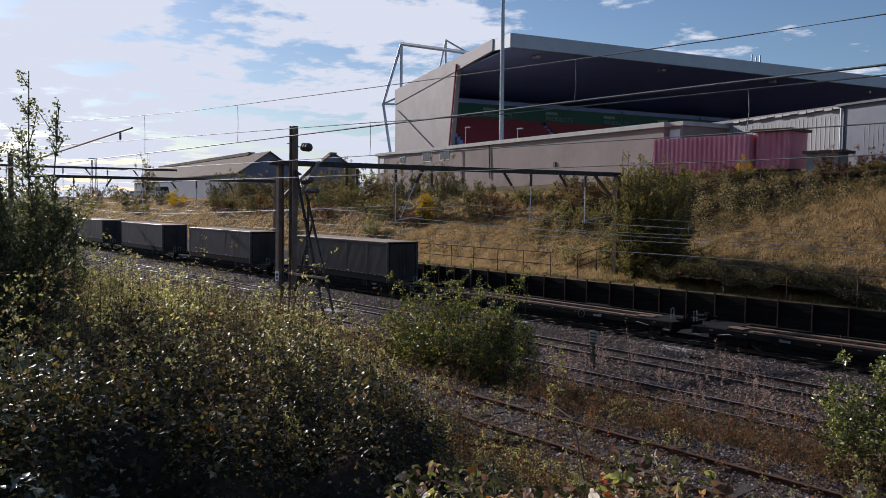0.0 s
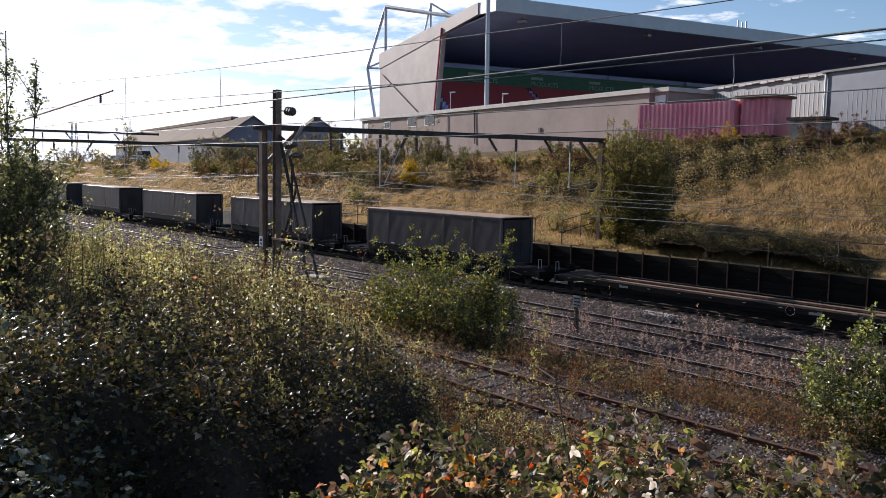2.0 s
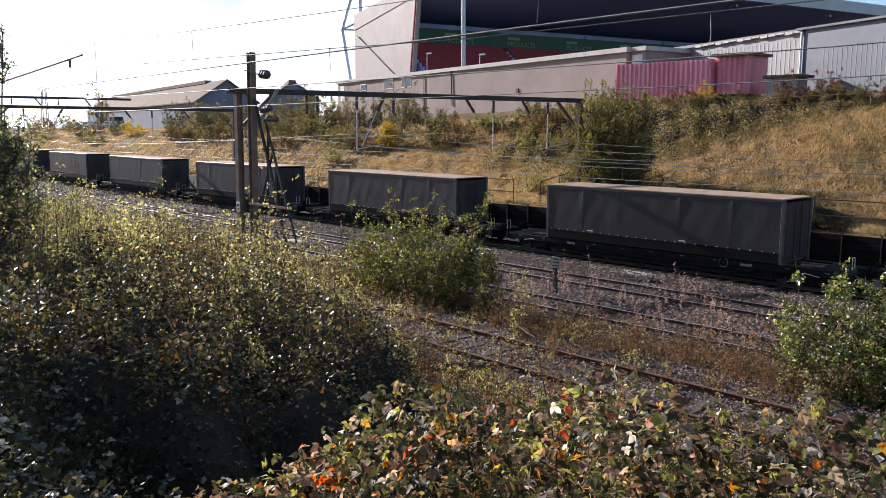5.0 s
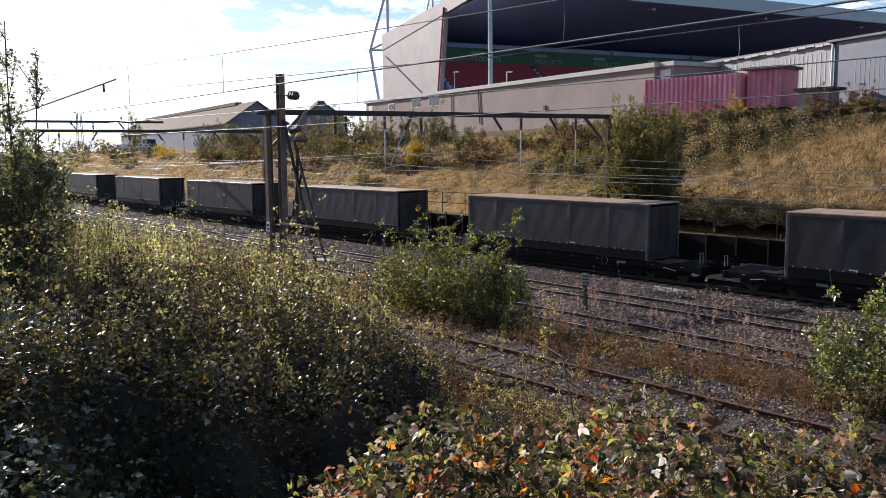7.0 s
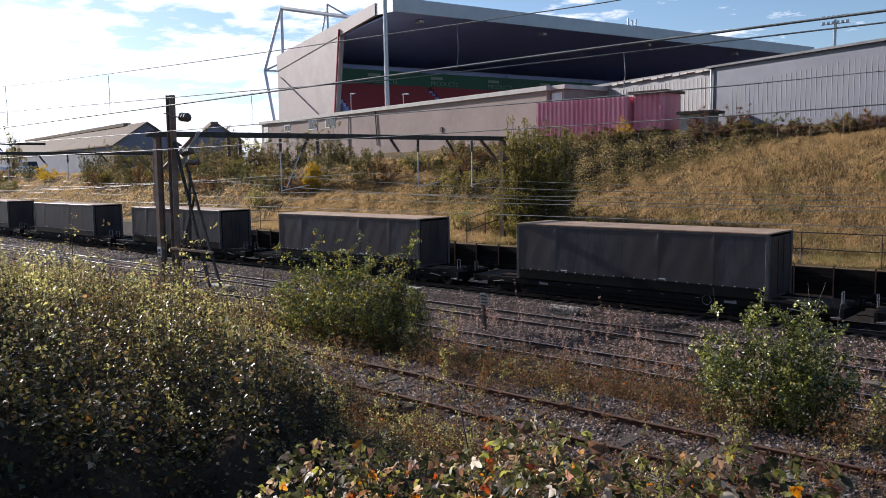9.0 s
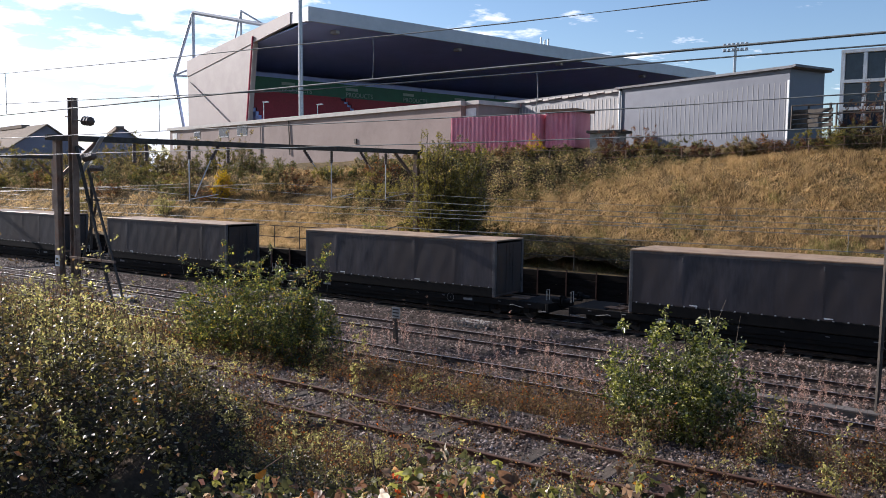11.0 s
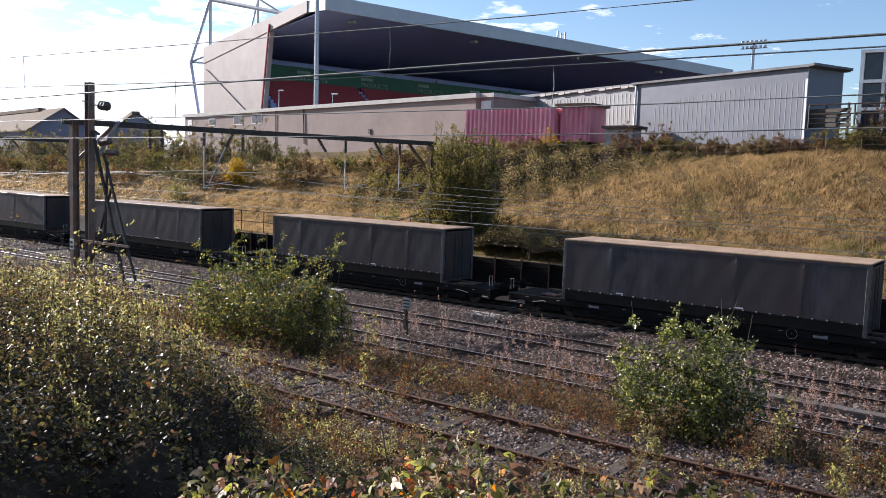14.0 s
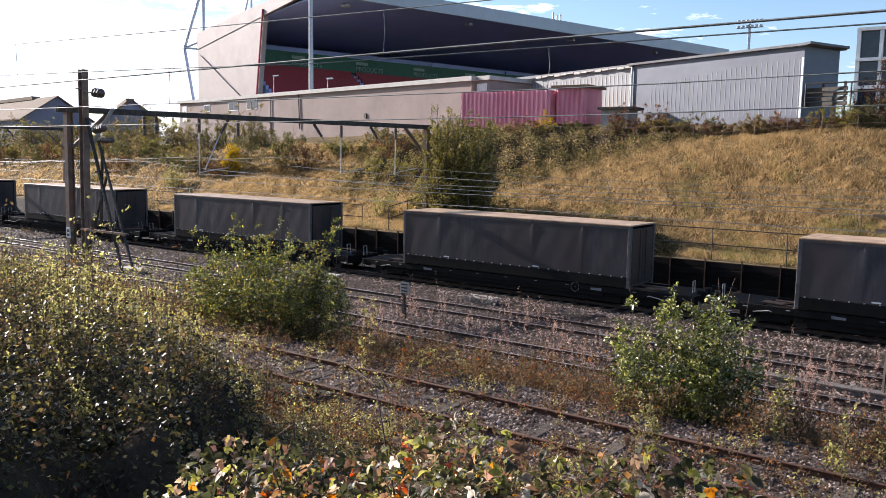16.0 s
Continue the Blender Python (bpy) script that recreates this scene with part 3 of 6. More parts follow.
def bedz(x, y):
    z = np.full_like(y, -0.21)
    for yc, zr, *_ in TRACKS.values():
        z = np.where(np.abs(y - yc) < 1.8, zr - 0.18, z)
    return z + 0.02


def shoulder(x, y):
    return -0.2 + 0.3 * np.exp(-((y - 30.4) / 0.7) ** 2)


st = joinv(stones(20000, (-55, 6), (28.9, 32.5), shoulder, 0.055, 1), stones(64000, (-60, 6), (20.6, 30.0), bedz, 0.052, 2), stones(16000, (-150, -58), (20.5, 33.0), bedz, 0.1, 4),
           stones(42000, (-26, 6), (10.2, 14.9), lambda x, y: np.where(np.abs(y - 12.47) < 1.8, 1.54, 1.43) + 0.01, 0.04, 3))
tagged(quadmesh("ballast_stones", *st, M_STONE), "loose grey ballast stones between the rails", "ballast", kind="stuff")

# retaining wall of upright sleepers behind the goods line, with posts
rw = thing("wall_retaining", "dark timber retaining wall with rusty steel posts", "retaining wall", kind="structure")
for i in range(44):
    for k in range(5):
        part("plank", box(B(), (-65.1 + i * 1.75, 40.0 + RNG.uniform(-0.02, 0.02), -0.15 + k * 0.35), (1.74, 0.14, 0.335), bev=0.015), M_CREOSOTE, rw)
post_bm = B()
hs_ = [(-0.03, -0.02), (0.03, -0.02), (0.03, 0.0), (0.008, 0.0), (0.008, 0.1), (-0.008, 0.1), (-0.008, 0.0), (-0.03, 0.0)]
lo_, hi_ = [post_bm.verts.new((a, b, -0.3)) for a, b in hs_], [post_bm.verts.new((a, b, 1.55)) for a, b in hs_]
post_bm.faces.new(lo_[::-1]), post_bm.faces.new(hi_)
for k in range(8):
    post_bm.faces.new((lo_[k], lo_[(k + 1) % 8], hi_[(k + 1) % 8], hi_[k]))
pm = part("post", post_bm, M_RUST, rw)
pm.location = (-66, 39.84, 0)
for i in range(1, 42):
    o = pm.copy()
    scene.collection.objects.link(o)
    o.location = (-66 + i * 1.75, 39.84, 0)


def railing(name, pts, h, mat, label, category, gap=2.4, rails=(1.0, 0.5), r=0.028):
    """A post-and-rail barrier along ground points."""
    th = thing(name, label, category)
    for k, fr in enumerate(rails):
        part("rail", tube(B(), [Vector(p) + Vector((0, 0, h * fr)) for p in pts], r, 5), mat, th)
    for a, b in zip(pts[:-1], pts[1:]):
        a, b = Vector(a), Vector(b)
        n = max(1, round((b - a).length / gap))
        for i in range(n):
            q = a.lerp(b, i / n)
            part("post", rod(B(), q - Vector((0, 0, 0.15)), q + Vector((0, 0, h)), r * 1.1, 5), mat, th)
    q = Vector(pts[-1])
    part("post", rod(B(), q - Vector((0, 0, 0.15)), q + Vector((0, 0, h)), r * 1.1, 5), mat, th)
    return th


def gpt(x, y):
    return (x, y, float(ground(x, y)))


railing("handrail", [gpt(-66, 40.7), gpt(-36.5, 40.7)], 1.55, M_DARKSTEEL, "weathered steel post-and-rail fence above the retaining wall", "fence", 2.5)
railing("handrail", [gpt(-24, 40.7), gpt(4, 40.7)], 1.55, M_DARKSTEEL, "weathered steel post-and-rail fence above the retaining wall", "fence", 3.6)
railing("stair_handrail", [gpt(-34.4, 40.9), gpt(-34.0, 44.2)], 1.5, M_DARKSTEEL, "weathered steel handrail climbing the bank", "handrail", 1.6)
railing("bank_top_fence", [gpt(x, 55.2) for x in range(-34, 6, 4)], 0.95, M_MAST, "low weathered post-and-rail fence along the bank top", "fence", 2.0, r=0.018)

# ---- overhead line ----
def hsec(bm, p, q, w, d, turn=0.0):
    """A rolled H-section member from p to q, one closed mesh."""
    p, q = Vector(p), Vector(q)
    L = (q - p).length
    m = Matrix.Translation(p) @ (q - p).to_track_quat("Z", "Y").to_matrix().to_4x4() @ Matrix.Rotation(radians(turn), 4, "Z")
    t, a, b = 0.024, w / 2, d / 2
    pr = [(-a, -b), (a, -b), (a, -b + t), (0.012, -b + t), (0.012, b - t), (a, b - t), (a, b), (-a, b), (-a, b - t), (-0.012, b - t), (-0.012, -b + t), (-a, -b + t)]
    lo, hi = [bm.verts.new(m @ Vector((x, y, 0))) for x, y in pr], [bm.verts.new(m @ Vector((x, y, L))) for x, y in pr]
    n = len(pr)
    bm.faces.new(lo[::-1]), bm.faces.new(hi)
    for k in range(n):
        bm.faces.new((lo[k], lo[(k + 1) % n], hi[(k + 1) % n], hi[k]))
    bmesh.ops.recalc_face_normals(bm, faces=bm.faces)
    return bm


def insulator(bm, p, q, r=0.09, n=6):
    """A turned ribbed insulator, one closed mesh."""
    p, q = Vector(p), Vector(q)
    qt = (q - p).to_track_quat("Z", "Y")
    L, seg = (q - p).length, 8
    st = [(0.0, r * 0.35)]
    for k in range(n):
        c = (k + 0.5) / n
        st += [(c - 0.36 / n, r * 0.72), (c - 0.15 / n, r), (c + 0.15 / n, r), (c + 0.36 / n, r * 0.72)]
    st.append((1.0, r * 0.35))
    rings = [[bm.verts.new(p + qt @ Vector((rr * math.cos(6.2832 * k / seg), rr * math.sin(6.2832 * k / seg), z * L))) for k in range(seg)] for z, rr in st]
    for a, b in zip(rings[:-1], rings[1:]):
        for k in range(seg):
            bm.faces.new((a[k], a[(k + 1) % seg], b[(k + 1) % seg], b[k]))
    bm.faces.new(rings[0][::-1]), bm.faces.new(rings[-1])
    return bm


def portal(name, a, b, zt, label, drops, knee=1.9, far_post=True):
    """A portal over the tracks from foot a to foot b, with its beam at zt."""
    th = thing(name, label, "gantry", "gantries")
    a, b = Vector(a), Vector(b)
    part("post", hsec(B(), a, (a.x, a.y, zt), 0.3, 0.32), M_MAST, th)
    if far_post:
        part("post", hsec(B(), b, (b.x, b.y, zt), 0.3, 0.32), M_MAST, th)
    A, Bq = Vector((a.x, a.y, zt)), Vector((b.x, b.y, zt))
    u = (Bq - A).normalized()
    part("beam", hsec(B(), A - u * 0.5, Bq + u * 0.3, 0.26, 0.34, 90), M_DARKSTEEL, th, "dark steel cross beam")
    if far_post:
        part("knee_brace", hsec(B(), Bq - u * knee, (b.x, b.y, zt - knee), 0.14, 0.16), M_MAST, th)
    part("knee_brace", hsec(B(), A + u * knee, (a.x, a.y, zt - knee), 0.14, 0.16), M_MAST, th)
    for d, ln, kind in drops:
        p = A + u * d
        if kind == "drop":      # drop tube on an insulator
            part("insulator", insulator(B(), p - Vector((0, 0, 0.15)), p - Vector((0, 0, 0.85)), 0.1), M_CERAMIC, th)
            part("drop_tube", rod(B(), p - Vector((0, 0, 0.85)), p - Vector((0, 0, ln)), 0.035, 6), M_GALV, th)
            part("steady_arm", tube(B(), [p - Vector((0, 0, ln - 0.1)), p - Vector((0, 0, ln - 0.1)) + u * 1.6 + Vector((0, 0, 0.25))], 0.022, 5), M_GALV, th)
        elif kind == "stub":
            part("insulator", insulator(B(), p - Vector((0, 0, 0.15)), p - Vector((0, 0, ln)), 0.1), M_CERAMIC, th)
        else:                   # slanting bracket arm
            q = p + u * (0.55 if ln > 0 else -0.45) - Vector((0, 0, 0.85))
            part("insulator", insulator(B(), p - Vector((0, 0, 0.12)), q, 0.1), M_CERAMIC, th)
            part("bracket_arm", rod(B(), q, q + (u * 0.25 - Vector((0, 0, 0.25)) if ln > 0 else -u * 0.9 - Vector((0, 0, 1.9))), 0.035, 6), M_GALV, th)
    return th


GX, GYL, GXR, GYR, GZ = -37.3, 21.2, -32.75, 42.6, 8.02
portal("overhead_gantry", (GX, GYL, -0.3), (GXR, GYR, 1.2), GZ, "weathered steel portal gantry carrying overhead wires across the tracks",
       [(3.6, 1.1, "stub"), (4.2, 1.0, "stub"), (6.45, 3.0, "drop"), (8.1, -1, "arm"), (8.65, 1.0, "stub"), (13.4, 1, "arm"), (15.3, 3.0, "drop"), (17.4, 1, "arm"), (19.35, 3.0, "drop")])
# the tall mast beside it, with struts
mast = thing("overhead_mast", "tall weathered steel mast with raking struts beside the gantry", "mast", "masts")
MX, MY = -36.05, 21.2
part("post", hsec(B(), (MX, MY, -0.3), (MX + 0.1, MY, 9.78), 0.3, 0.34), M_MAST, mast)
part("strut", hsec(B(), (MX + 0.3, MY, 7.6), (MX + 3.6, MY - 0.2, -0.3), 0.11, 0.11), M_DARKSTEEL, mast)
part("strut", hsec(B(), (MX + 1.2, MY, 6.6), (MX + 4.0, MY - 0.2, 1.0), 0.09, 0.09), M_DARKSTEEL, mast)
part("strut", hsec(B(), (MX + 1.9, MY, 5.2), (MX + 0.2, MY, 1.6), 0.08, 0.08), M_DARKSTEEL, mast)
part("strut", hsec(B(), (MX + 1.5, MY, 6.2), (MX + 1.3, MY, 3.0), 0.09, 0.09), M_DARKSTEEL, mast)
part("strut", hsec(B(), (MX + 0.1, MY - 0.1, -0.2), (MX + 1.5, MY - 0.1, 1.4), 0.08, 0.08), M_DARKSTEEL, mast)
part("tie", hsec(B(), (MX + 0.9, MY, 5.2), (MX + 2.1, MY, 5.2), 0.08, 0.08), M_DARKSTEEL, mast)
part("platform_bar", box(B(), (MX + 1.7, MY - 0.2, 2.55), (3.5, 0.1, 0.1)), M_MAST, mast)
part("insulator", insulator(B(), (MX + 1.1, MY - 0.1, 8.72), (MX + 1.75, MY - 0.1, 8.66), 0.21, 3), M_CERAMIC, mast, "dark ribbed insulator")
part("insulator", insulator(B(), (MX + 1.6, MY - 0.1, 6.62), (MX + 2.5, MY - 0.1, 6.6), 0.13, 6), M_CERAMIC, mast, "dark ribbed insulator")
part("insulator", insulator(B(), (MX + 1.1, MY - 0.1, 7.05), (MX + 1.9, MY - 0.1, 7.15), 0.17, 5), M_CERAMIC, mast, "dark ribbed insulator")
part("bracket", tube(B(), [(MX, MY, 8.78), (MX + 1.1, MY - 0.1, 8.72)], 0.03, 5), M_MAST, mast)
for k in (0, 0.16):
    part("arm", tube(B(), [(MX - 0.9 + k, MY + 0.2, 5.3), (MX + 2.0 + k, MY + 0.2, 8.0)], 0.05, 6), M_GALV, mast)
part("stub_bar", tube(B(), [(MX - 0.35, MY - 0.1, 8.95), (MX + 0.2, MY - 0.1, 8.9)], 0.03, 5), M_MAST, mast)
part("label_plate", box(B(), (GX + 0.12, GYL - 0.22, 2.32), (0.34, 0.02, 0.5)), M_WHITE, mast, "small white plate")
for k in (-0.12, 0.08):
    part("label_bar", box(B(), (GX + 0.12, GYL - 0.235, 2.32 + k), (0.2, 0.012, 0.12)), M_DARKSTEEL, mast, "dark bar of unreadable lettering")
# post at the lineside with two short boards
lp = thing("lineside_post", "thin dark lineside post with two short boards", "post")
part("shaft", tube(B(), [(-3.45, 25.4, -0.2), (-3.4, 25.4, 5.25)], 0.07, 6), M_DARKSTEEL, lp)
part("board", box(B(), (-3.75, 25.3, 4.85), (0.6, 0.04, 0.08)), M_MAST, lp)
part("board", box(B(), (-3.7, 25.3, 4.45), (0.5, 0.04, 0.07)), M_MAST, lp)
# gantries further down the line
for gx_, cut in ((-80, 8.0), (-107, 9.7)):
    o = float(bend(gx_))
    portal("overhead_gantry", (gx_, 20.8 + o, -0.3), (gx_ + 4, 42.4 + o, 1.0), cut, "far weathered steel portal gantry over the curving tracks",
           [(3, 2.4, "drop"), (6.2, -1, "arm"), (9.0, 2.6, "drop"), (11.5, 1, "arm"), (14, 2.6, "drop"), (17, 1, "arm")], far_post=gx_ > -100)


def wire(name, y, z, x0, x1, r, label, sag=0.0, span=54.0, first=-37.0):
    """A wire along the line; it sags between supports span metres apart."""
    pts = []
    x = x1
    while x >= x0:
        k = ((x - first) / span) % 1.0
        pts.append((x, y + float(bend(x)), z - sag * 4 * k * (1 - k)))
        x -= 4.5 if sag else 12.0
    return solid(name, tube(B(), pts, r, 4), M_WIRE, label, "wire", "overhead wires")


for yc, zc in ((23.2, 4.55), (27.8, 4.7), (34.05, 4.75)):
    wire("contact_wire", yc, zc, -220, 40, 0.011, "greenish-grey overhead contact wire")
    wire("catenary_wire", yc, zc + 1.25, -220, 40, 0.011, "greenish-grey overhead catenary wire", 0.75)
    for i in range(9):
        x = 2 - i * 6.0
        k = ((x + 37.0) / 54.0) % 1.0
        solid("dropper_wire", rod(B(), (x, yc + float(bend(x)), zc), (x, yc + float(bend(x)), zc + 1.25 - 3.0 * k * (1 - k)), 0.007, 4), M_WIRE, "thin dropper between catenary and contact wire", "wire", "dropper wires")


def high_wire(name, knots, r, label, y=20.0):
    """A wire above the near side of the tracks, through (x, height) knots."""
    kx, kz = [k[0] for k in knots], [k[1] for k in knots]
    xs_ = np.arange(36, -110, -4.0)
    return solid(name, tube(B(), [(x, y, float(np.interp(x, kx, kz))) for x in xs_], r, 4), M_WIRE, label, "wire", "overhead wires")


high_wire("catenary_wire", [(-110, 13.6), (-73, 12.1), (-46, 11.1), (-29, 10.78), (-13, 10.56), (40, 10.5)], 0.016, "thin catenary wire high above the tracks")
high_wire("feeder_wire", [(-110, 8.55), (-71, 8.76), (-46, 9.0), (-29, 9.2), (-13, 9.38), (-3, 9.45), (40, 9.55)], 0.03, "dark stranded feeder wire at mast-top height")
high_wire("feeder_wire", [(-110, 11.0), (-47, 9.72), (-29, 9.38), (-20, 9.16), (-3, 9.19), (40, 9.25)], 0.018, "grey wire at mast-top height")
high_wire("feeder_wire", [(-110, 7.9), (-36, 8.0), (-9.6, 8.07), (-2.8, 8.21), (40, 8.5)], 0.016, "thin wire passing the gantry beam")
high_wire("feeder_wire", [(-110, 7.0), (-36, 7.2), (-9.6, 7.35), (-2.8, 7.5), (40, 7.9)], 0.014, "thin wire passing the gantry")
for x, z0, z1 in ((-17.1, 9.33, 10.62), (-11.3, 8.1, 9.17), (-39.5, 9.1, 10.95), (-27.9, 8.0, 9.4), (-52, 8.95, 11.3)):
    solid("wire_hanger", tube(B(), [(x, 20.0, z0), (x + 0.05, 20.0, (z0 + z1) / 2), (x, 20.0, z1)], 0.013, 4), M_WIRE, "short hanger between two overhead wires", "wire", "wire hangers")

# ---- buildings on the terrace ----
def prism(bm, pts, z0, z1):
    """A wall block on the ground outline pts from z0 to z1 (z1 may be a list, one height a corner)."""
    zt = z1 if isinstance(z1, (list, tuple)) else [z1] * len(pts)
    zb = z0 if isinstance(z0, (list, tuple)) else [z0] * len(pts)
    lo = [bm.verts.new((p[0], p[1], z)) for p, z in zip(pts, zb)]
    hi = [bm.verts.new((p[0], p[1], z)) for p, z in zip(pts, zt)]
    n = len(pts)
    bm.faces.new(lo[::-1]), bm.faces.new(hi)
    for i in range(n):
        bm.faces.new((lo[i], lo[(i + 1) % n], hi[(i + 1) % n], hi[i]))
    bmesh.ops.recalc_face_normals(bm, faces=bm.faces)
    return bm


def along_(a, b, s, off=0.0):
    """The plan point s metres from a towards b, off metres to the viewer's side."""
    a, b = Vector((a[0], a[1])), Vector((b[0], b[1]))
    u = (b - a).normalized()
    n = Vector((u.y, -u.x))
    if n.y > 0:
        n = -n
    return a + u * s + n * off


def slab(bm, a, b, s0, s1, o0, o1, z0, z1):
    """A block along the line a-b from s0 to s1, between two offsets towards the viewer."""
    q = [along_(a, b, s0, o0), along_(a, b, s1, o0), along_(a, b, s1, o1), along_(a, b, s0, o1)]
    return prism(bm, q, z0, z1)


# long buff brick building
BL, BR = (-104.59, 76.54), (-43.46, 63.0)
BLEN = math.hypot(BR[0] - BL[0], BR[1] - BL[1])
bb = thing("brick_building", "long low buff brick building with a pale flat roof edge", "building")
part("wall", slab(B(), BL, BR, 0, BLEN, -9, 0, 7.0, 13.0), M_BRICK, bb)
part("coping", slab(B(), BL, BR, -0.3, BLEN + 0.3, -9.3, 0.3, 13.0, 13.42), M_COPING, bb, "pale roof edge")
part("plinth", slab(B(), BL, BR, -0.05, 26.6, 0.003, 0.1, 7.0, 10.2), M_BRICK, bb)
for s0, s1, z0, z1 in ((15.45, 18.1, 11.57, 12.85), (20.45, 23.1, 11.6, 12.93), (8.0, 9.9, 11.6, 12.6)):
    wn_ = part("window", slab(B(), BL, BR, s0, s1, -0.02, 0.04, z0, z1), M_WHITE, bb, "white-framed window")
    mid = (s0 + s1) / 2
    part("pane", slab(B(), BL, BR, s0 + 0.12, mid - 0.06, 0.03, 0.06, z0 + 0.12, z1 - 0.12), M_GLASS, wn_)
    part("pane", slab(B(), BL, BR, mid + 0.06, s1 - 0.12, 0.03, 0.06, z0 + 0.12, z1 - 0.12), M_GLASS, wn_)
part("door", slab(B(), BL, BR, 1.0, 2.4, -0.02, 0.05, 10.4, 12.6), M_WHITE, bb, "white door")
part("drainpipe", rod(B(), (*along_(BL, BR, 33.4, 0.1), 9), (*along_(BL, BR, 33.1, 0.1), 13.0), 0.07, 6), M_DARKSTEEL, bb)
part("drainpipe", rod(B(), (*along_(BL, BR, 26.6, 0.1), 9), (*along_(BL, BR, 26.6, 0.1), 13.0), 0.06, 6), M_BRICK, bb)
part("vent_box", slab(B(), BL, BR, 46.2, 46.6, 0, 0.12, 10.0, 10.5), M_DARKSTEEL, bb)
for s_, zt in ((26.2, 15.6), (38.2, 14.6)):
    p = along_(BL, BR, s_, -0.6)
    q = thing("lamp_post", "small grey lamp post on the roof edge", "lamp post", "roof lamps")
    part("pole", rod(B(), (*p, 13.3), (*p, zt), 0.05, 6), M_GALV, q)
    part("lamp_head", box(B(), (p.x + 0.35, p.y, zt), (0.9, 0.25, 0.14), bev=0.03), M_GALV, q)
part("return_wall", slab(B(), BL, BR, BLEN + 0.0, BLEN + 1.75, -6.5, -0.5, 7.0, 13.05), M_BRICK, bb)
part("return_coping", slab(B(), BL, BR, BLEN + 0.31, BLEN + 2.0, -6.7, -0.3, 13.05, 13.42), M_COPING, bb)
wn_ = part("window", slab(B(), BL, BR, BLEN + 0.25, BLEN + 1.5, -0.5, -0.44, 11.5, 12.75), M_WHITE, bb, "white boarded window")

# pale corrugated steel shed
SL, SR = (-46.36, 70.7), (-13.71, 57.0)
SLEN2 = math.hypot(SR[0] - SL[0], SR[1] - SL[1])
shed = thing("steel_shed", "long pale blue-grey corrugated steel shed with a mono-pitch roof", "shed")
s1 = 20.1   # where the taller part begins
part("wall", slab(B(), SL, SR, s1, SLEN2, -3.6, 0, 8.0, 13.62), M_SHED, shed)
part("low_wall", slab(B(), SL, SR, 0.0, s1 - 0.01, -3.5, -0.12, 8.0, 13.5), M_SHEDPALE, shed, "pale weathered corrugated cladding")
part("roof_edge", slab(B(), SL, SR, s1 - 0.5, SLEN2 + 0.3, -3.9, 0.3, 13.62, 13.78), M_ROOFEDGE, shed, "thin grey roof edge")
part("low_roof_edge", slab(B(), SL, SR, -0.3, s1 - 0.51, -3.8, 0.15, 13.5, 13.74), M_ROOFEDGE, shed, "thin grey roof edge")
for k in range(14):
    part("peeling_flashing", slab(B(), SL, SR, 7.5 + k * 0.9, 8.3 + k * 0.9, 0.153, 0.18, 13.42 + 0.05 * (k % 3), 13.62), M_COPING, shed, "peeling white flashing")
part("canopy", slab(B(), SL, SR, SLEN2 + 0.31, SLEN2 + 0.6, -3.7, 0.31, [13.63, 13.68, 13.68, 13.63], [13.78, 13.83, 13.83, 13.78]), M_ROOFEDGE, shed, "grey canopy overhanging the end")
part("corner_trim", slab(B(), SL, SR, SLEN2 - 0.12, SLEN2 + 0.03, 0.003, 0.07, 9.0, 12.9), M_WHITE, shed, "white corner trim")
for i in range(32):
    s_ = s1 + 2.0 + 0.42 * i
    zt = 11.9 + 0.9 * min(1, (s_ - s1) / 12)
    part("rib", slab(B(), SL, SR, s_ - 0.035, s_ + 0.035, 0, 0.012, 9.3, zt), M_SHEDPALE, shed)
for i in range(40):
    s_ = 1.2 + i * 0.47
    part("rib", slab(B(), SL, SR, s_ - 0.06, s_ + 0.06, -0.12, -0.1, 9.3, 13.0), M_COPING, shed)
part("drainpipe", rod(B(), (*along_(SL, SR, 20.0, 0.12), 9), (*along_(SL, SR, 20.0, 0.12), 13.5), 0.09, 6), M_WHITE, shed)

# faded red corrugated container sheds
def red_hut(x0, x1, y0, z0, z1, depth, label):
    th = thing("red_cabin", label, "cabin", "red cabins")
    part("shell", prism(B(), [(x0, y0), (x1, y0), (x1, y0 + depth), (x0, y0 + depth)], z0, z1), M_PINK, th)
    n = int((x1 - x0) / 0.42)
    for i in range(n):
        x = x0 + 0.2 + i * 0.42
        part("rib", prism(B(), [(x - 0.06, y0 - 0.11), (x + 0.06, y0 - 0.11), (x + 0.15, y0 - 0.002), (x - 0.15, y0 - 0.002)], z0 + 0.05, z1 - 0.02), M_PINK, th)
    return th


red_hut(-41.0, -32.5, 58.0, 8.6, 11.5, 2.4, "faded red corrugated steel cabin on the bank top")
th = red_hut(-32.3, -29.7, 58.6, 8.9, 11.65, 2.6, "faded red corrugated steel cabin with a flat brown roof")
part("roof", prism(B(), [(-32.6, 58.2), (-29.4, 58.2), (-29.4, 61.4), (-32.6, 61.4)], 11.65, 11.85), M_DECK, th)
hut = thing("low_hut", "low grey hut with a flat felt roof", "hut")
part("wall", prism(B(), [(-28.2, 58.2), (-26.0, 58.2), (-26.0, 59.8), (-28.2, 59.8)], 8.4, 9.9), M_CONC, hut)
part("roof", prism(B(), [(-28.4, 57.9), (-25.6, 57.9), (-25.6, 60.0), (-28.4, 60.0)], 9.9, 10.1), M_DARKSTEEL, hut)
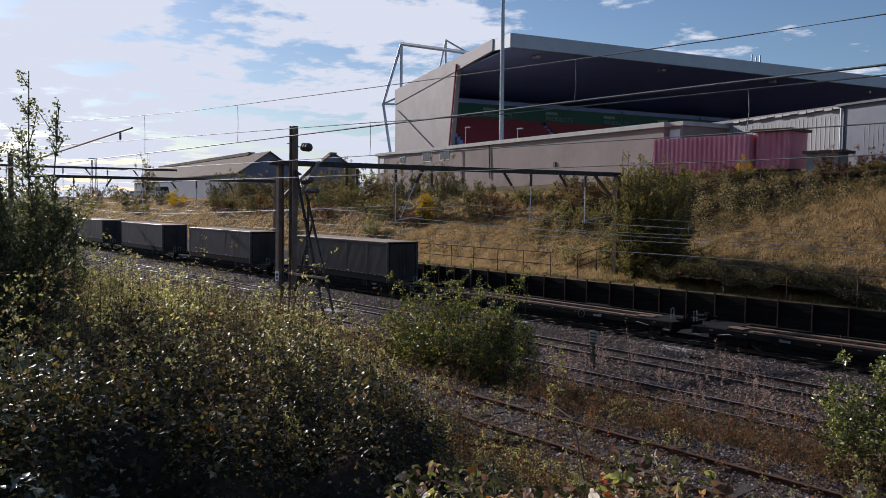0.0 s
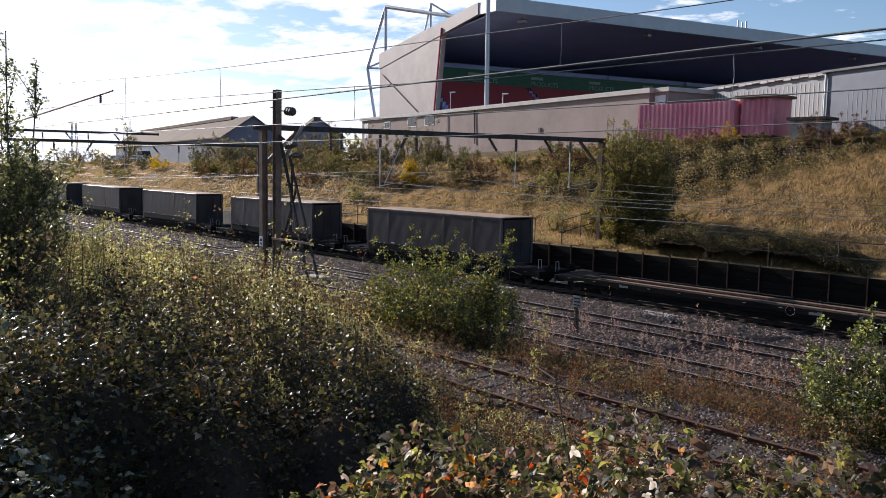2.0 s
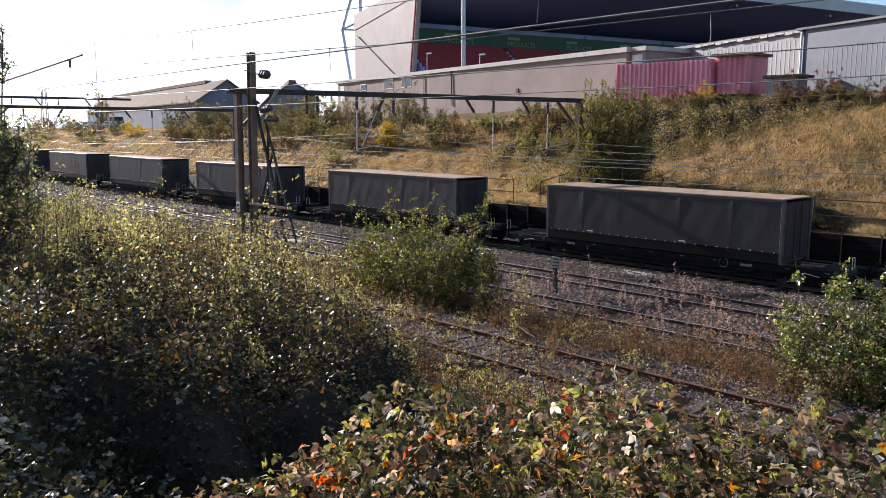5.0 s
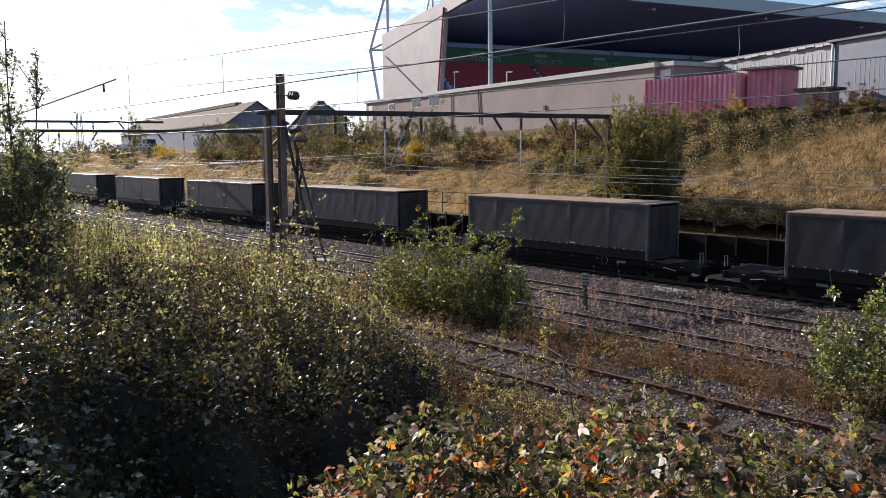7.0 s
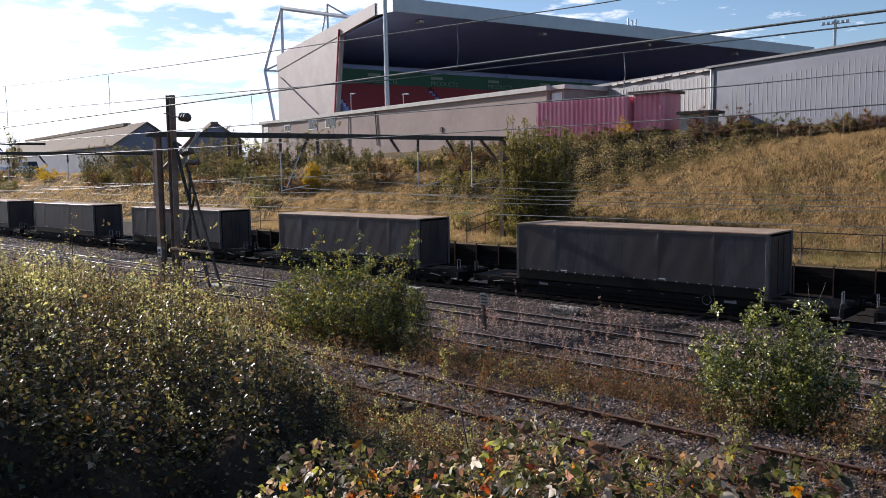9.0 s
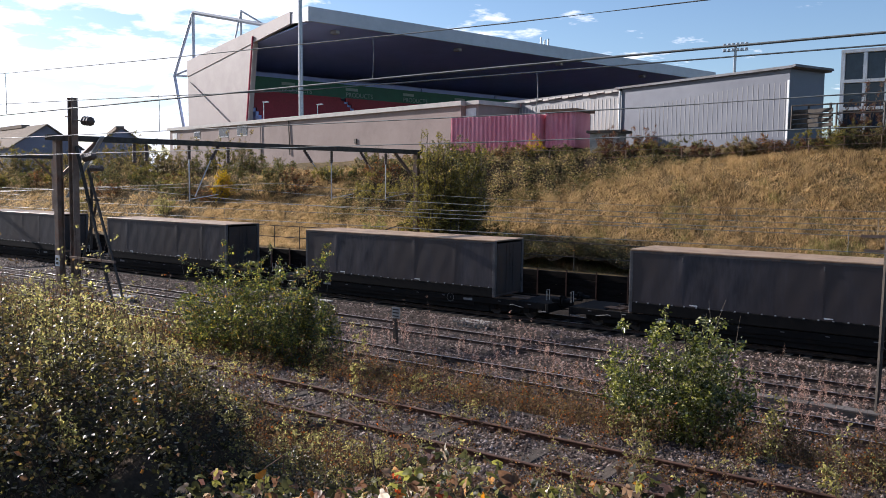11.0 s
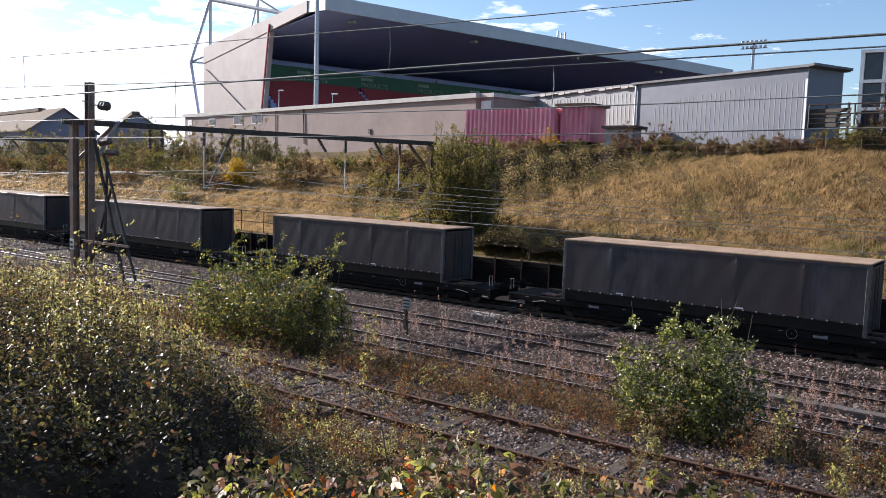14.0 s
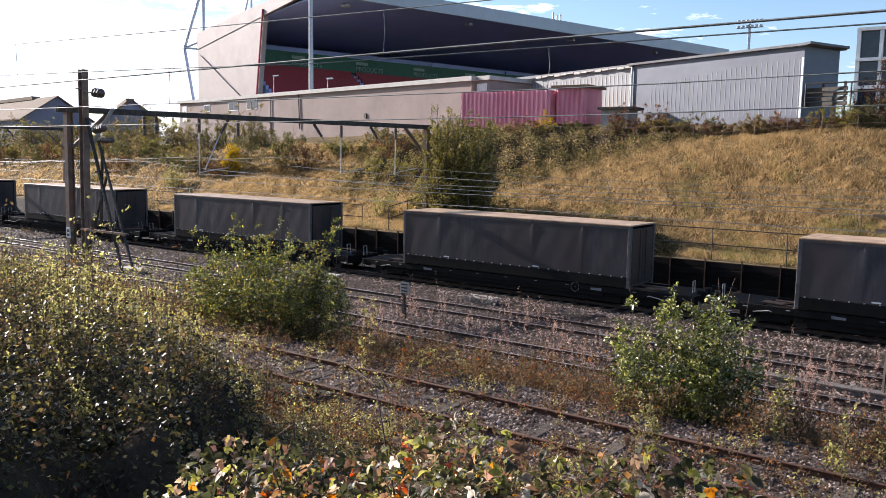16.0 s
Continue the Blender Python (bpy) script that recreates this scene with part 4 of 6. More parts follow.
# railings and dark skip beside the shed's end
railing("shed_railing", [(-13.4, 56.6, 9.9), (-8.0, 55.9, 9.9)], 1.3, M_DARKSTEEL, "dark steel railing beside the shed end", "railing", 2.2, (1.0, 0.55), 0.05)

# ---- the stadium stand ----
TIP, FAR = Vector((-85.25, 86.0)), Vector((-60.0, 185.0))
D_ = (FAR - TIP).normalized()
N_ = Vector((-D_.y, D_.x))      # towards the back of the stand
SL_ = (FAR - TIP).length


def st_(u, s):
    p = TIP + D_ * u + N_ * s
    return (p.x, p.y)


stand = thing("stadium_stand", "football stand with pale end wall and dark seating interior", "stadium stand")


def sblock(bm, u0, u1, s0, s1, zb, zt):
    return prism(bm, [st_(u0, s0), st_(u1, s0), st_(u1, s1), st_(u0, s1)], zb, zt)


part("roof_fascia", sblock(B(), 0.0, SL_, 0.0, 0.5, 28.4, 30.4), M_FASCIA, stand, "silver roof edge")
part("roof_top", sblock(B(), 0.0, SL_, 0.51, 41.5, [29.9, 29.9, 26.4, 26.4], [30.3, 30.3, 26.9, 26.9]), M_FASCIA, stand)
part("soffit", sblock(B(), 0.3, SL_, 0.6, 41.0, [28.4, 28.4, 25.6, 25.6], [28.6, 28.6, 25.9, 25.9]), M_SOFFIT, stand, "dark underside of the roof")
part("verge", sblock(B(), -0.5, -0.02, 4.9, 41.6, [28.6, 28.6, 24.2, 24.2], [30.3, 30.3, 26.95, 26.95]), M_CLAD, stand)
part("verge_tip", sblock(B(), -0.35, -0.02, 0.0, 4.85, [28.35, 28.35, 28.6, 28.6], [30.37, 30.37, 30.0, 30.0]), M_FASCIA, stand)
ew = B()
q0 = [st_(-0.4, 19.5), st_(-0.4, 41.5), st_(-0.4, 41.5), st_(-0.4, 16.3)]
zz = [9.0, 9.0, 25.2, 28.0]
fa = [ew.verts.new((*p, z)) for p, z in zip(q0, zz)]
q1 = [st_(0.4, 19.5), st_(0.4, 41.5), st_(0.4, 41.5), st_(0.4, 16.3)]
fb = [ew.verts.new((*p, z)) for p, z in zip(q1, zz)]
ew.faces.new(fa), ew.faces.new(fb[::-1])
for i in range(4):
    ew.faces.new((fa[i], fb[i], fb[(i + 1) % 4], fa[(i + 1) % 4]))
bmesh.ops.recalc_face_normals(ew, faces=ew.faces)
part("end_wall", ew, M_CLAD, stand, "pale smooth cladding")
ed = B()
a_, b_ = st_(-0.42, 19.6), st_(-0.42, 16.4)
prism(ed, [st_(-0.6, 19.1), st_(-0.6, 19.6), st_(0.5, 19.6), st_(0.5, 19.1)], 9.0, 9.4)
part("edge_foot", ed, M_CLAD, stand)
tubes = rod(B(), (*st_(-0.65, 19.4), 9.2), (*st_(-0.65, 16.2), 28.2), 0.16, 6)
part("edge_trim", tubes, M_RED, stand, "thin red edge trim")
rods = rod(B(), (*st_(-0.6, 40), 23.0), (*st_(-0.6, 22), 14.0), 0.12, 6)
part("wall_cable", rods, M_CLAD, stand)
part("back_wall", sblock(B(), 0.5, SL_, 40.6, 41.4, 9.0, 25.6), M_SOFFIT, stand)
part("far_end_wall", sblock(B(), SL_ - 0.5, SL_, 6, 40.5, 9.0, [28.2, 28.2, 25.4, 25.4]), M_SOFFIT, stand)
# seating: two tiers of red seats on concrete steps, a green board between
for s0, s1_, z0, z1, rows in ((9, 24, 10.0, 20.0, 16), (26, 40, 23.2, 25.4, 8)):
    for r in range(rows):
        sa, sb = s0 + (s1_ - s0) * r / rows, s0 + (s1_ - s0) * (r + 1) / rows
        zt = z0 + (z1 - z0) * (r + 1) / rows
        part("terrace_step", sblock(B(), 1.0, SL_ - 1, sa, sb, zt - 1.2, zt), M_SOFFIT, stand)
    for r in range(rows):
        sa = s0 + (s1_ - s0) * (r + 0.5) / rows
        zt = z0 + (z1 - z0) * (r + 1) / rows
        for u in range(0, 5):
            part("seating", sblock(B(), 1.4 + u * 20.0, 20.4 + u * 20.0, sa, sa + 0.35, zt, zt + 0.75), M_SEAT if s0 < 20 else M_SOFFIT, stand, "row of red seats" if s0 < 20 else "row of dark seats")
part("tier_front", sblock(B(), 1.0, SL_ - 1, 24.6, 25.4, 20.7, 23.3), M_GREEN, stand, "dark green advertising boards")
part("inner_end_wall", sblock(B(), 0.42, 0.9, 20, 40.5, 9.0, 20.6), M_RED, stand)
for k in range(4):
    u = 9 + k * 13
    cu = bpy.data.curves.new("lettering", "FONT")
    cu.body, cu.size, cu.extrude, cu.align_x = "PRODUCTS", 1.15, 0.02, "LEFT"
    lt = new("lettering", cu)
    cu.materials.append(M_FADED)
    lt.parent = stand
    p0 = st_(u, 24.5)
    lt.matrix_basis = Matrix.Translation((p0[0], p0[1], 21.1)) @ Matrix.Rotation(math.atan2(D_.y, D_.x), 4, "Z") @ Matrix.Rotation(radians(90), 4, "X")
    part("lettering_bar", sblock(B(), u, u + 2.6, 24.5, 24.56, 22.2, 22.7), M_FADED, stand, "pale bar of unreadable lettering")
for u in (6, 30, 55, 80):
    part("roof_light", box(B(), (*st_(u, 3.0), 27.9), (1.2, 0.9, 0.5), bev=0.08), M_GALV, stand, "grey roof floodlight")
for k in range(3):
    part("roof_mast", rod(B(), (*st_(51 + k, 4), 30.0), (*st_(51 + k, 4), 32.5 - 0.3 * (k % 2)), 0.16, 6), M_GALV, stand)

flag = thing("tall_pole", "tall slim grey pole behind the brick building", "pole")
part("shaft", rod(B(), (-81.1, 80.1, 8.0), (-81.45, 80.1, 47.8), 0.35, 10, 0.19), M_GALV, flag)
# corner truss of pale tubes
tr = thing("corner_truss", "pale tubular steel corner truss of the stadium", "truss")
k_ = 0.92
P = lambda x, y, z: (x * k_, y * k_, 6.15 + (z - 6.15) * k_)
for p, q, r in ((P(-142.2, 110, 39.6), P(-142.1, 110, 27), 0.3), (P(-142.2, 110, 39.6), P(-148.5, 110, 27.4), 0.28), (P(-148.5, 110, 27.4), P(-145, 110, 14), 0.28),
                (P(-142.2, 110, 39.6), P(-119, 110, 34.6), 0.34), (P(-148.5, 110, 27.4), P(-140, 110, 29.0), 0.18), (P(-148.5, 110, 27.4), P(-140, 110, 26.6), 0.18),
                (P(-127.7, 110, 38.2), P(-127.7, 110, 31), 0.2), (P(-127.7, 110, 38.2), P(-131, 110, 29), 0.16), (P(-127.7, 110, 38.4), P(-121, 110, 35), 0.16)):
    part("tube", rod(B(), p, q, r, 8), M_FASCIA, tr)
fl = thing("floodlight", "floodlight rack on a thin pole", "floodlight")
part("pole", rod(B(), (-45.4, 150, 9), (-45.34, 150, 30), 0.25, 6), M_GALV, fl)
for r in range(2):
    part("rack", box(B(), (-45.3, 150, 29.3 + r * 0.95), (4.6, 0.1, 0.1)), M_GALV, fl)
    for i in range(6):
        part("lamp", box(B(), (-47.2 + i * 0.76, 149.8, 29.5 + r * 0.95), (0.5, 0.35, 0.5), bev=0.08), M_GALV, fl)
# glazed tower at the end of the terrace
gt = thing("glazed_block", "white-framed block of dark glazing above the bank", "building")
part("core", prism(B(), [(-13.9, 75.2), (-6, 75.2), (-6, 83), (-13.9, 83)], 9, 17.0), M_GLASS, gt)
for x in (-13.95, -12.3, -10.7, -9.1, -7.5):
    part("mullion", prism(B(), [(x - 0.14, 74.9), (x + 0.14, 74.9), (x + 0.14, 75.2), (x - 0.14, 75.2)], 9, 17.0), M_WHITE, gt)
for z in (17.0, 14.6, 12.4):
    part("transom", prism(B(), [(-14.1, 74.85), (-6, 74.85), (-6, 75.2), (-14.1, 75.2)], z - 0.13, z + 0.13), M_WHITE, gt)

# ---- warehouses down the line ----
def warehouse(apex, u, w, length, zb, ze, zr, label):
    """A gabled shed: apex plan point of its near gable, ridge direction u, half width w."""
    th = thing("warehouse", label, "warehouse", "warehouses")
    a = Vector(apex)
    u = Vector(u).normalized()
    n = Vector((-u.y, u.x))
    bm = B()
    ring = []
    for d in (0, length):
        c = a + u * d
        ring.append([bm.verts.new((*(c + n * k), z)) for k, z in ((-w, zb), (-w, ze), (0, zr), (w, ze), (w, zb))])
    bm.faces.new(ring[0]), bm.faces.new(ring[1][::-1])
    for i in range(5):
        bm.faces.new((ring[0][i], ring[1][i], ring[1][(i + 1) % 5], ring[0][(i + 1) % 5]))
    bmesh.ops.recalc_face_normals(bm, faces=bm.faces)
    part("wall", bm, M_WHWALL, th)
    for sg in (-1, 1):
        bm = B()
        q = []
        for d in (-0.5, length + 0.5):
            c = a + u * d
            for k, z in ((0, zr), (sg * (w + 0.5), ze - 0.3)):
                q.append((*(c + n * k), z))
        v = [bm.verts.new((p[0], p[1], p[2] + dz)) for dz in (0.06, 0.32) for p in q]
        for f in ((0, 1, 3, 2), (4, 6, 7, 5), (0, 4, 5, 1), (2, 3, 7, 6), (0, 2, 6, 4), (1, 5, 7, 3)):
            bm.faces.new([v[i] for i in f])
        bmesh.ops.recalc_face_normals(bm, faces=bm.faces)
        part("roof_slope", bm, M_WHROOF, th, "brown sheet roof")
    for i in range(6):
        for sg in (-1,):
            c = a + u * (4 + i * 12) + n * (sg * (w + 0.02))
            part("roller_door" if i % 3 == 0 else "window", box(B(), (c.x, c.y, zb + 2.2), (2.6, 0.12, 2.2), rz=math.degrees(math.atan2(u.y, u.x))), M_GLASS, th)
    part("ridge_vent", box(B(), (*(a + u * (length / 2)), zr + 0.35), (length * 0.8, 1.6, 0.7), rz=math.degrees(math.atan2(u.y, u.x))), M_WHROOF, th)
    return th


warehouse((-162.6, 90.0), (-138, 28), 6.6, 136, 5.5, 11.8, 16.3, "long grey gabled warehouse with a brown sheet roof")
for k in range(3):
    warehouse((-158.5 + k * -9, 104.0 + k * 0.2 - 0.0 + k * 5.5), (-0.9, 0.5), 5.4, 40, 5.5, 12.6, 16.4 + 0.2 * k, "grey gabled workshop with a brown roof")


# distant things beside the warehouses
def parked_car(x, y, rz, mat, label, tall=0.0):
    th = thing("parked_car", label, "car", "parked cars", at=pose(x, y, float(ground(x, y)), 0, 0, rz))
    bm = B()
    prof = [(-2.1, 0.35), (-2.1, 0.85), (-1.5, 0.95), (-0.9, 1.42 + tall), (0.7, 1.45 + tall), (1.4, 0.95), (2.1, 0.8), (2.1, 0.35)]
    for sy in (-0.85, 0.85):
        bm.faces.new([bm.verts.new((a, sy, b)) for a, b in prof])
    bm.verts.ensure_lookup_table()
    n = len(prof)
    for i in range(n):
        bm.faces.new((bm.verts[i], bm.verts[(i + 1) % n], bm.verts[n + (i + 1) % n], bm.verts[n + i]))
    bmesh.ops.recalc_face_normals(bm, faces=bm.faces)
    part("body", bm, mat, th)
    for sy in (-0.86, 0.86):
        part("side_window", box(B(), (-0.1, sy, 1.18 + tall * 0.7), (1.7, 0.03, 0.32)), M_GLASS, th)
        for xx in (-1.3, 1.3):
            part("wheel", rod(B(), (xx, sy - 0.08, 0.32), (xx, sy + 0.04, 0.32), 0.32, 12), M_DARKSTEEL, th)
    return th


parked_car(-150, 60.0, 5, M_WHITE, "white car parked beyond the bank")
parked_car(-156, 60.5, 3, M_GALV, "silver car parked beyond the bank")
parked_car(-163, 61.0, 4, M_WHITE, "white car parked beyond the bank")
parked_car(-160, 65.0, 4, M_GLASS, "dark van parked beyond the bank", 0.9)
tw = thing("lattice_tower", "distant thin lattice tower", "tower")
for dx in (-1.2, 1.2):
    for dy in (-1.2, 1.2):
        part("leg", rod(B(), (-369 + dx, 120 + dy, 5.5), (-369 + dx * 0.6, 120 + dy * 0.6, 22.4), 0.18, 5), M_GALV, tw)
for k in range(5):
    part("brace", rod(B(), (-370, 119.2, 7 + k * 3), (-368, 119.2, 9.4 + k * 3), 0.1, 4), M_GALV, tw)
part("platform", box(B(), (-369, 120, 22.5), (3.4, 3.4, 0.4)), M_GALV, tw)
# long cantilever arm over the near side, on a mast hidden by the sapling
ca = thing("cantilever_mast", "overhead mast with a long sloping cantilever arm", "mast", "masts")
part("post", hsec(B(), (-60.0, 14.2, 1.0), (-60.0, 14.2, 9.0), 0.26, 0.28), M_MAST, ca)
part("arm", tube(B(), [(-60.0, 14.0, 7.95), (-48.0, 14.0, 8.7), (-37.9, 14.0, 9.33)], 0.045, 6), M_MAST, ca)
part("insulator", insulator(B(), (-39.4, 14.0, 9.2), (-39.4, 14.0, 8.85), 0.06, 4), M_CERAMIC, ca)
part("tie", tube(B(), [(-60.0, 14.1, 8.9), (-46.0, 14.0, 8.95)], 0.02, 4), M_WIRE, ca)

# dark timber screen at the bank top beyond the shed
scr = thing("timber_screen", "weathered dark brown timber board screen on the bank top", "fence")
for k in range(4):
    part("board", box(B(), (-12.5, 57.0 - 0.02 * (k % 2), 9.95 + k * 0.3), (3.4, 0.05, 0.25), rz=-22, bev=0.01), M_DARKSTEEL, scr)
for dx in (-1.5, 0.0, 1.5):
    part("post", box(B(), (-12.5 + dx * 0.927, 57.1 - dx * 0.375, 9.8), (0.12, 0.12, 3.0), rz=-22, bev=0.01), M_DARKSTEEL, scr)
# ---- the train ----
PITCH, GAP = 18.91, 1.0
SLEN = PITCH - GAP


def make_box():
    """A forty-foot curtain-sided box, 12.3 x 2.6 x 2.66 m, origin at the middle of its floor."""
    L, W, Hc, Z0 = 12.3, 2.6, 2.66, 0.48
    th = thing("container", "long dark grey freight container with dusty roof", "container", "containers on the train")
    for sy in (-1, 1):
        # one side sheet with slight ripples, pulled into folds below the brackets
        folds = [-L / 2 + 0.15 + i * (L - 0.3) / 5 + 0.3 * math.sin(i * 5.0) for i in (1, 3, 4)]
        pn = B()
        bmesh.ops.create_grid(pn, x_segments=130, y_segments=10, size=0.5)
        for v in pn.verts:
            a, b = v.co.x, v.co.y * 2
            rip = 0.0022 * (math.sin(31 * a + 2 * b) + math.sin(74 * a - 3 * b + 1.0)) * (1 - b * b)
            for c in folds:
                rip += 0.014 * math.exp(-((a * (L - 0.3) - c - 0.05 * b) / 0.11) ** 2) * max(0.0, b + 0.3)
            v.co = Vector((a * (L - 0.3), sy * (W / 2 - 0.012 + rip), (Hc + Z0 - 0.1) / 2 + v.co.y * (Hc - Z0 - 0.1)))
        bmesh.ops.recalc_face_normals(pn, faces=pn.faces)
        if sum(f.normal.y for f in pn.faces) * sy < 0:
            bmesh.ops.reverse_faces(pn, faces=pn.faces)
        part("side_sheet", pn, M_BOX, th, "dark grey taut side sheet", smooth=True)
        part("inner_liner", box(B(), (0, sy * (W / 2 - 0.05), Hc / 2), (L - 0.3, 0.02, Hc - 0.2)), M_BOXFRAME, th)
        for i in (1, 3, 4):
            x0 = -L / 2 + 0.15 + i * (L - 0.3) / 5 + 0.3 * math.sin(i * 5.0)
            part("side_seam", box(B(), (x0, sy * (W / 2 - 0.014), (Hc + Z0) / 2), (0.02, 0.012, Hc - Z0 - 0.2)), M_BOX, th)
            part("pulley_bracket", box(B(), (x0, sy * (W / 2 - 0.004), Hc - 0.3), (0.05, 0.03, 0.16), bev=0.006), M_POST, th, "pale scuffed bracket")
    for sx in (-1, 1):
        for k in (-1, 1):
            dr = box(B(), (sx * (L / 2 - 0.05), k * 0.535, Hc / 2), (0.05, 1.06, Hc - 0.28), bev=0.008)
            for z in (0.5, 1.2, 1.9):
                box(dr, (sx * (L / 2 - 0.022), k * 0.535, z), (0.012, 0.9, 0.3), bev=0.004)
            part("end_door", dr, M_BOXEND, th)
            part("lock_rod", rod(B(), (sx * (L / 2 - 0.005), k * 0.3, 0.2), (sx * (L / 2 - 0.005), k * 0.3, Hc - 0.2), 0.016, 6), M_BOXEND, th)
        for sy in (-1, 1):
            part("corner_post", box(B(), (sx * (L / 2 - 0.08), sy * (W / 2 - 0.08), Hc / 2), (0.16, 0.16, Hc - 0.02), bev=0.02), M_POST, th, "pale scuffed corner post")
    for sy in (-1, 1):
        part("top_rail", box(B(), (0, sy * (W / 2 - 0.05), Hc - 0.07), (L - 0.3, 0.1, 0.14), bev=0.02), M_BOXFRAME, th)
        part("bottom_rail", box(B(), (0, sy * (W / 2 - 0.06), Z0 / 2), (L - 0.3, 0.12, Z0 - 0.02), bev=0.02), M_WAGON, th)
    part("roof", box(B(), (0, 0, Hc - 0.005), (L - 0.04, W - 0.02, 0.06), bev=0.015), M_BOXTOP, th, "roof coated in pale brown dust")
    for i in range(5):
        part("roof_bow", box(B(), (-L / 2 + 0.8 + i * (L - 1.6) / 6, 0, Hc + 0.026), (0.04, W - 0.3, 0.006)), M_BOXTOP, th)
    for i in range(24):
        part("strap_buckle", box(B(), (-L / 2 + 0.35 + i * (L - 0.7) / 23, -W / 2 - 0.003, Z0), (0.06, 0.025, 0.045)), M_GALV, th)
    part("gold_edge", box(B(), (0, -W / 2 - 0.004, Hc - 0.03), (L - 0.1, 0.012, 0.035)), M_DECK, th, "rusty orange roof edge")
    for x in (-3.4, 1.6):
        part("label_plate", box(B(), (x, -W / 2 - 0.008, Z0 + 0.07), (0.32, 0.012, 0.05)), M_WHITE, th, "small pale plate")
    part("floor_frame", box(B(), (0, 0, 0.06), (L - 0.3, W - 0.2, 0.1)), M_BOXFRAME, th)
    return th


def make_wagon():
    """A bogie flat wagon on the rails, origin at rail level in its middle. Returns it and its wheelsets."""
    th = thing("flat_wagon", "grimy bogie flat wagon with rusty deck beams", "wagon", "wagons of the train")
    D = 0.78
    for sy in (-1, 1):
        bm = B()
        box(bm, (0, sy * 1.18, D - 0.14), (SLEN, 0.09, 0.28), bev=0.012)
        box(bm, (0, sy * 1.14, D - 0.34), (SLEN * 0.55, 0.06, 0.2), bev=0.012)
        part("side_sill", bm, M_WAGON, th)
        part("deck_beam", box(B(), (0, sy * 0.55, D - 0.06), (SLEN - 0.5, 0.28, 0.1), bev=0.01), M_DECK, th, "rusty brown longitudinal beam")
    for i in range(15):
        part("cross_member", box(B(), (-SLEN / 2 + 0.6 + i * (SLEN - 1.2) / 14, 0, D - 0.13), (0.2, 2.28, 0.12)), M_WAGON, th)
    # truss bars, and plain dark plates added for the black shade below the deck; they close the view
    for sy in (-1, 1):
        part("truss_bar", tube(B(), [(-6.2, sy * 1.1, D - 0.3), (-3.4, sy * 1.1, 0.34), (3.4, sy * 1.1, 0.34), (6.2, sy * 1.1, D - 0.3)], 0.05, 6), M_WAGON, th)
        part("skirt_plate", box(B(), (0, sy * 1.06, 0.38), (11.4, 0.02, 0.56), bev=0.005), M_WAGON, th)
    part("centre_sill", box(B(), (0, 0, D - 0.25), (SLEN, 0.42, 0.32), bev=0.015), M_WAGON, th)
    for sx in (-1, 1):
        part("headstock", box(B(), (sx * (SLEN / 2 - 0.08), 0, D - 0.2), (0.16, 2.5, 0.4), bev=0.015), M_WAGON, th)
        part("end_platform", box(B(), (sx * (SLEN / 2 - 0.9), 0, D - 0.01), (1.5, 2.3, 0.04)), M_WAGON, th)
        for sy in (-1, 1):
            bm = rod(B(), (sx * (SLEN / 2), sy * 0.87, D + 0.16), (sx * (SLEN / 2 + 0.42), sy * 0.87, D + 0.16), 0.09, 8)
            rod(bm, (sx * (SLEN / 2 + 0.42), sy * 0.87, D + 0.16), (sx * (SLEN / 2 + 0.46), sy * 0.87, D + 0.16), 0.23, 10)
            part("buffer", bm, M_WAGON, th)
        part("drawhook", tube(B(), [(sx * SLEN / 2, 0, 0.95), (sx * (SLEN / 2 + 0.3), 0, 0.88), (sx * (SLEN / 2 + GAP / 2), 0, 0.8)], 0.045, 6), M_WAGON, th)
        part("hand_grip", tube(B(), [(sx * (SLEN / 2 - 0.1), -1.22, 0.95), (sx * (SLEN / 2 - 0.1), -1.24, 1.42), (sx * (SLEN / 2 - 0.1), -1.0, 1.42), (sx * (SLEN / 2 - 0.1), -0.98, 0.95)], 0.018, 5), M_CONC, th, "pale tubular hand grip")
    for x in (3.6,):
        bm = B()
        ang = [k * math.pi / 6 for k in range(13)]
        tube(bm, [(x + 0.2 * math.cos(a), -1.26, 0.62 + 0.2 * math.sin(a)) for a in ang], 0.008, 5)
        rod(bm, (x, -1.26, 0.62), (x, -1.1, 0.62), 0.015, 5)
        part("brake_wheel", bm, M_CONC, th, "pale round brake wheel")
    for i in range(11):
        part("lashing_ring", box(B(), (-SLEN / 2 + 1.0 + i * (SLEN - 2.0) / 10, -1.232, D - 0.1), (0.16, 0.02, 0.03), bev=0.004), M_PALEGREY, th, "pale worn lashing ring")
    for sx in (-1, 1):
        part("brake_lever", tube(B(), [(sx * (SLEN / 2 - 1.3), -1.24, 0.5), (sx * (SLEN / 2 - 1.9), -1.26, 0.6), (sx * (SLEN / 2 - 2.0), -1.26, 0.56)], 0.016, 5), M_CONC, th, "pale hand brake lever")
        part("brake_hose", tube(B(), [(sx * SLEN / 2, -0.4, 0.7), (sx * (SLEN / 2 + 0.25), -0.42, 0.45), (sx * (SLEN / 2 + GAP / 2), -0.4, 0.5)], 0.022, 5), M_WAGON, th)
        part("corner_step", box(B(), (sx * (SLEN / 2 - 0.3), -1.22, 0.42), (0.4, 0.18, 0.025), bev=0.004), M_PALEGREY, th, "pale worn shunter's step")
        part("step_hanger", box(B(), (sx * (SLEN / 2 - 0.3), -1.22, 0.57), (0.05, 0.02, 0.3)), M_WAGON, th)
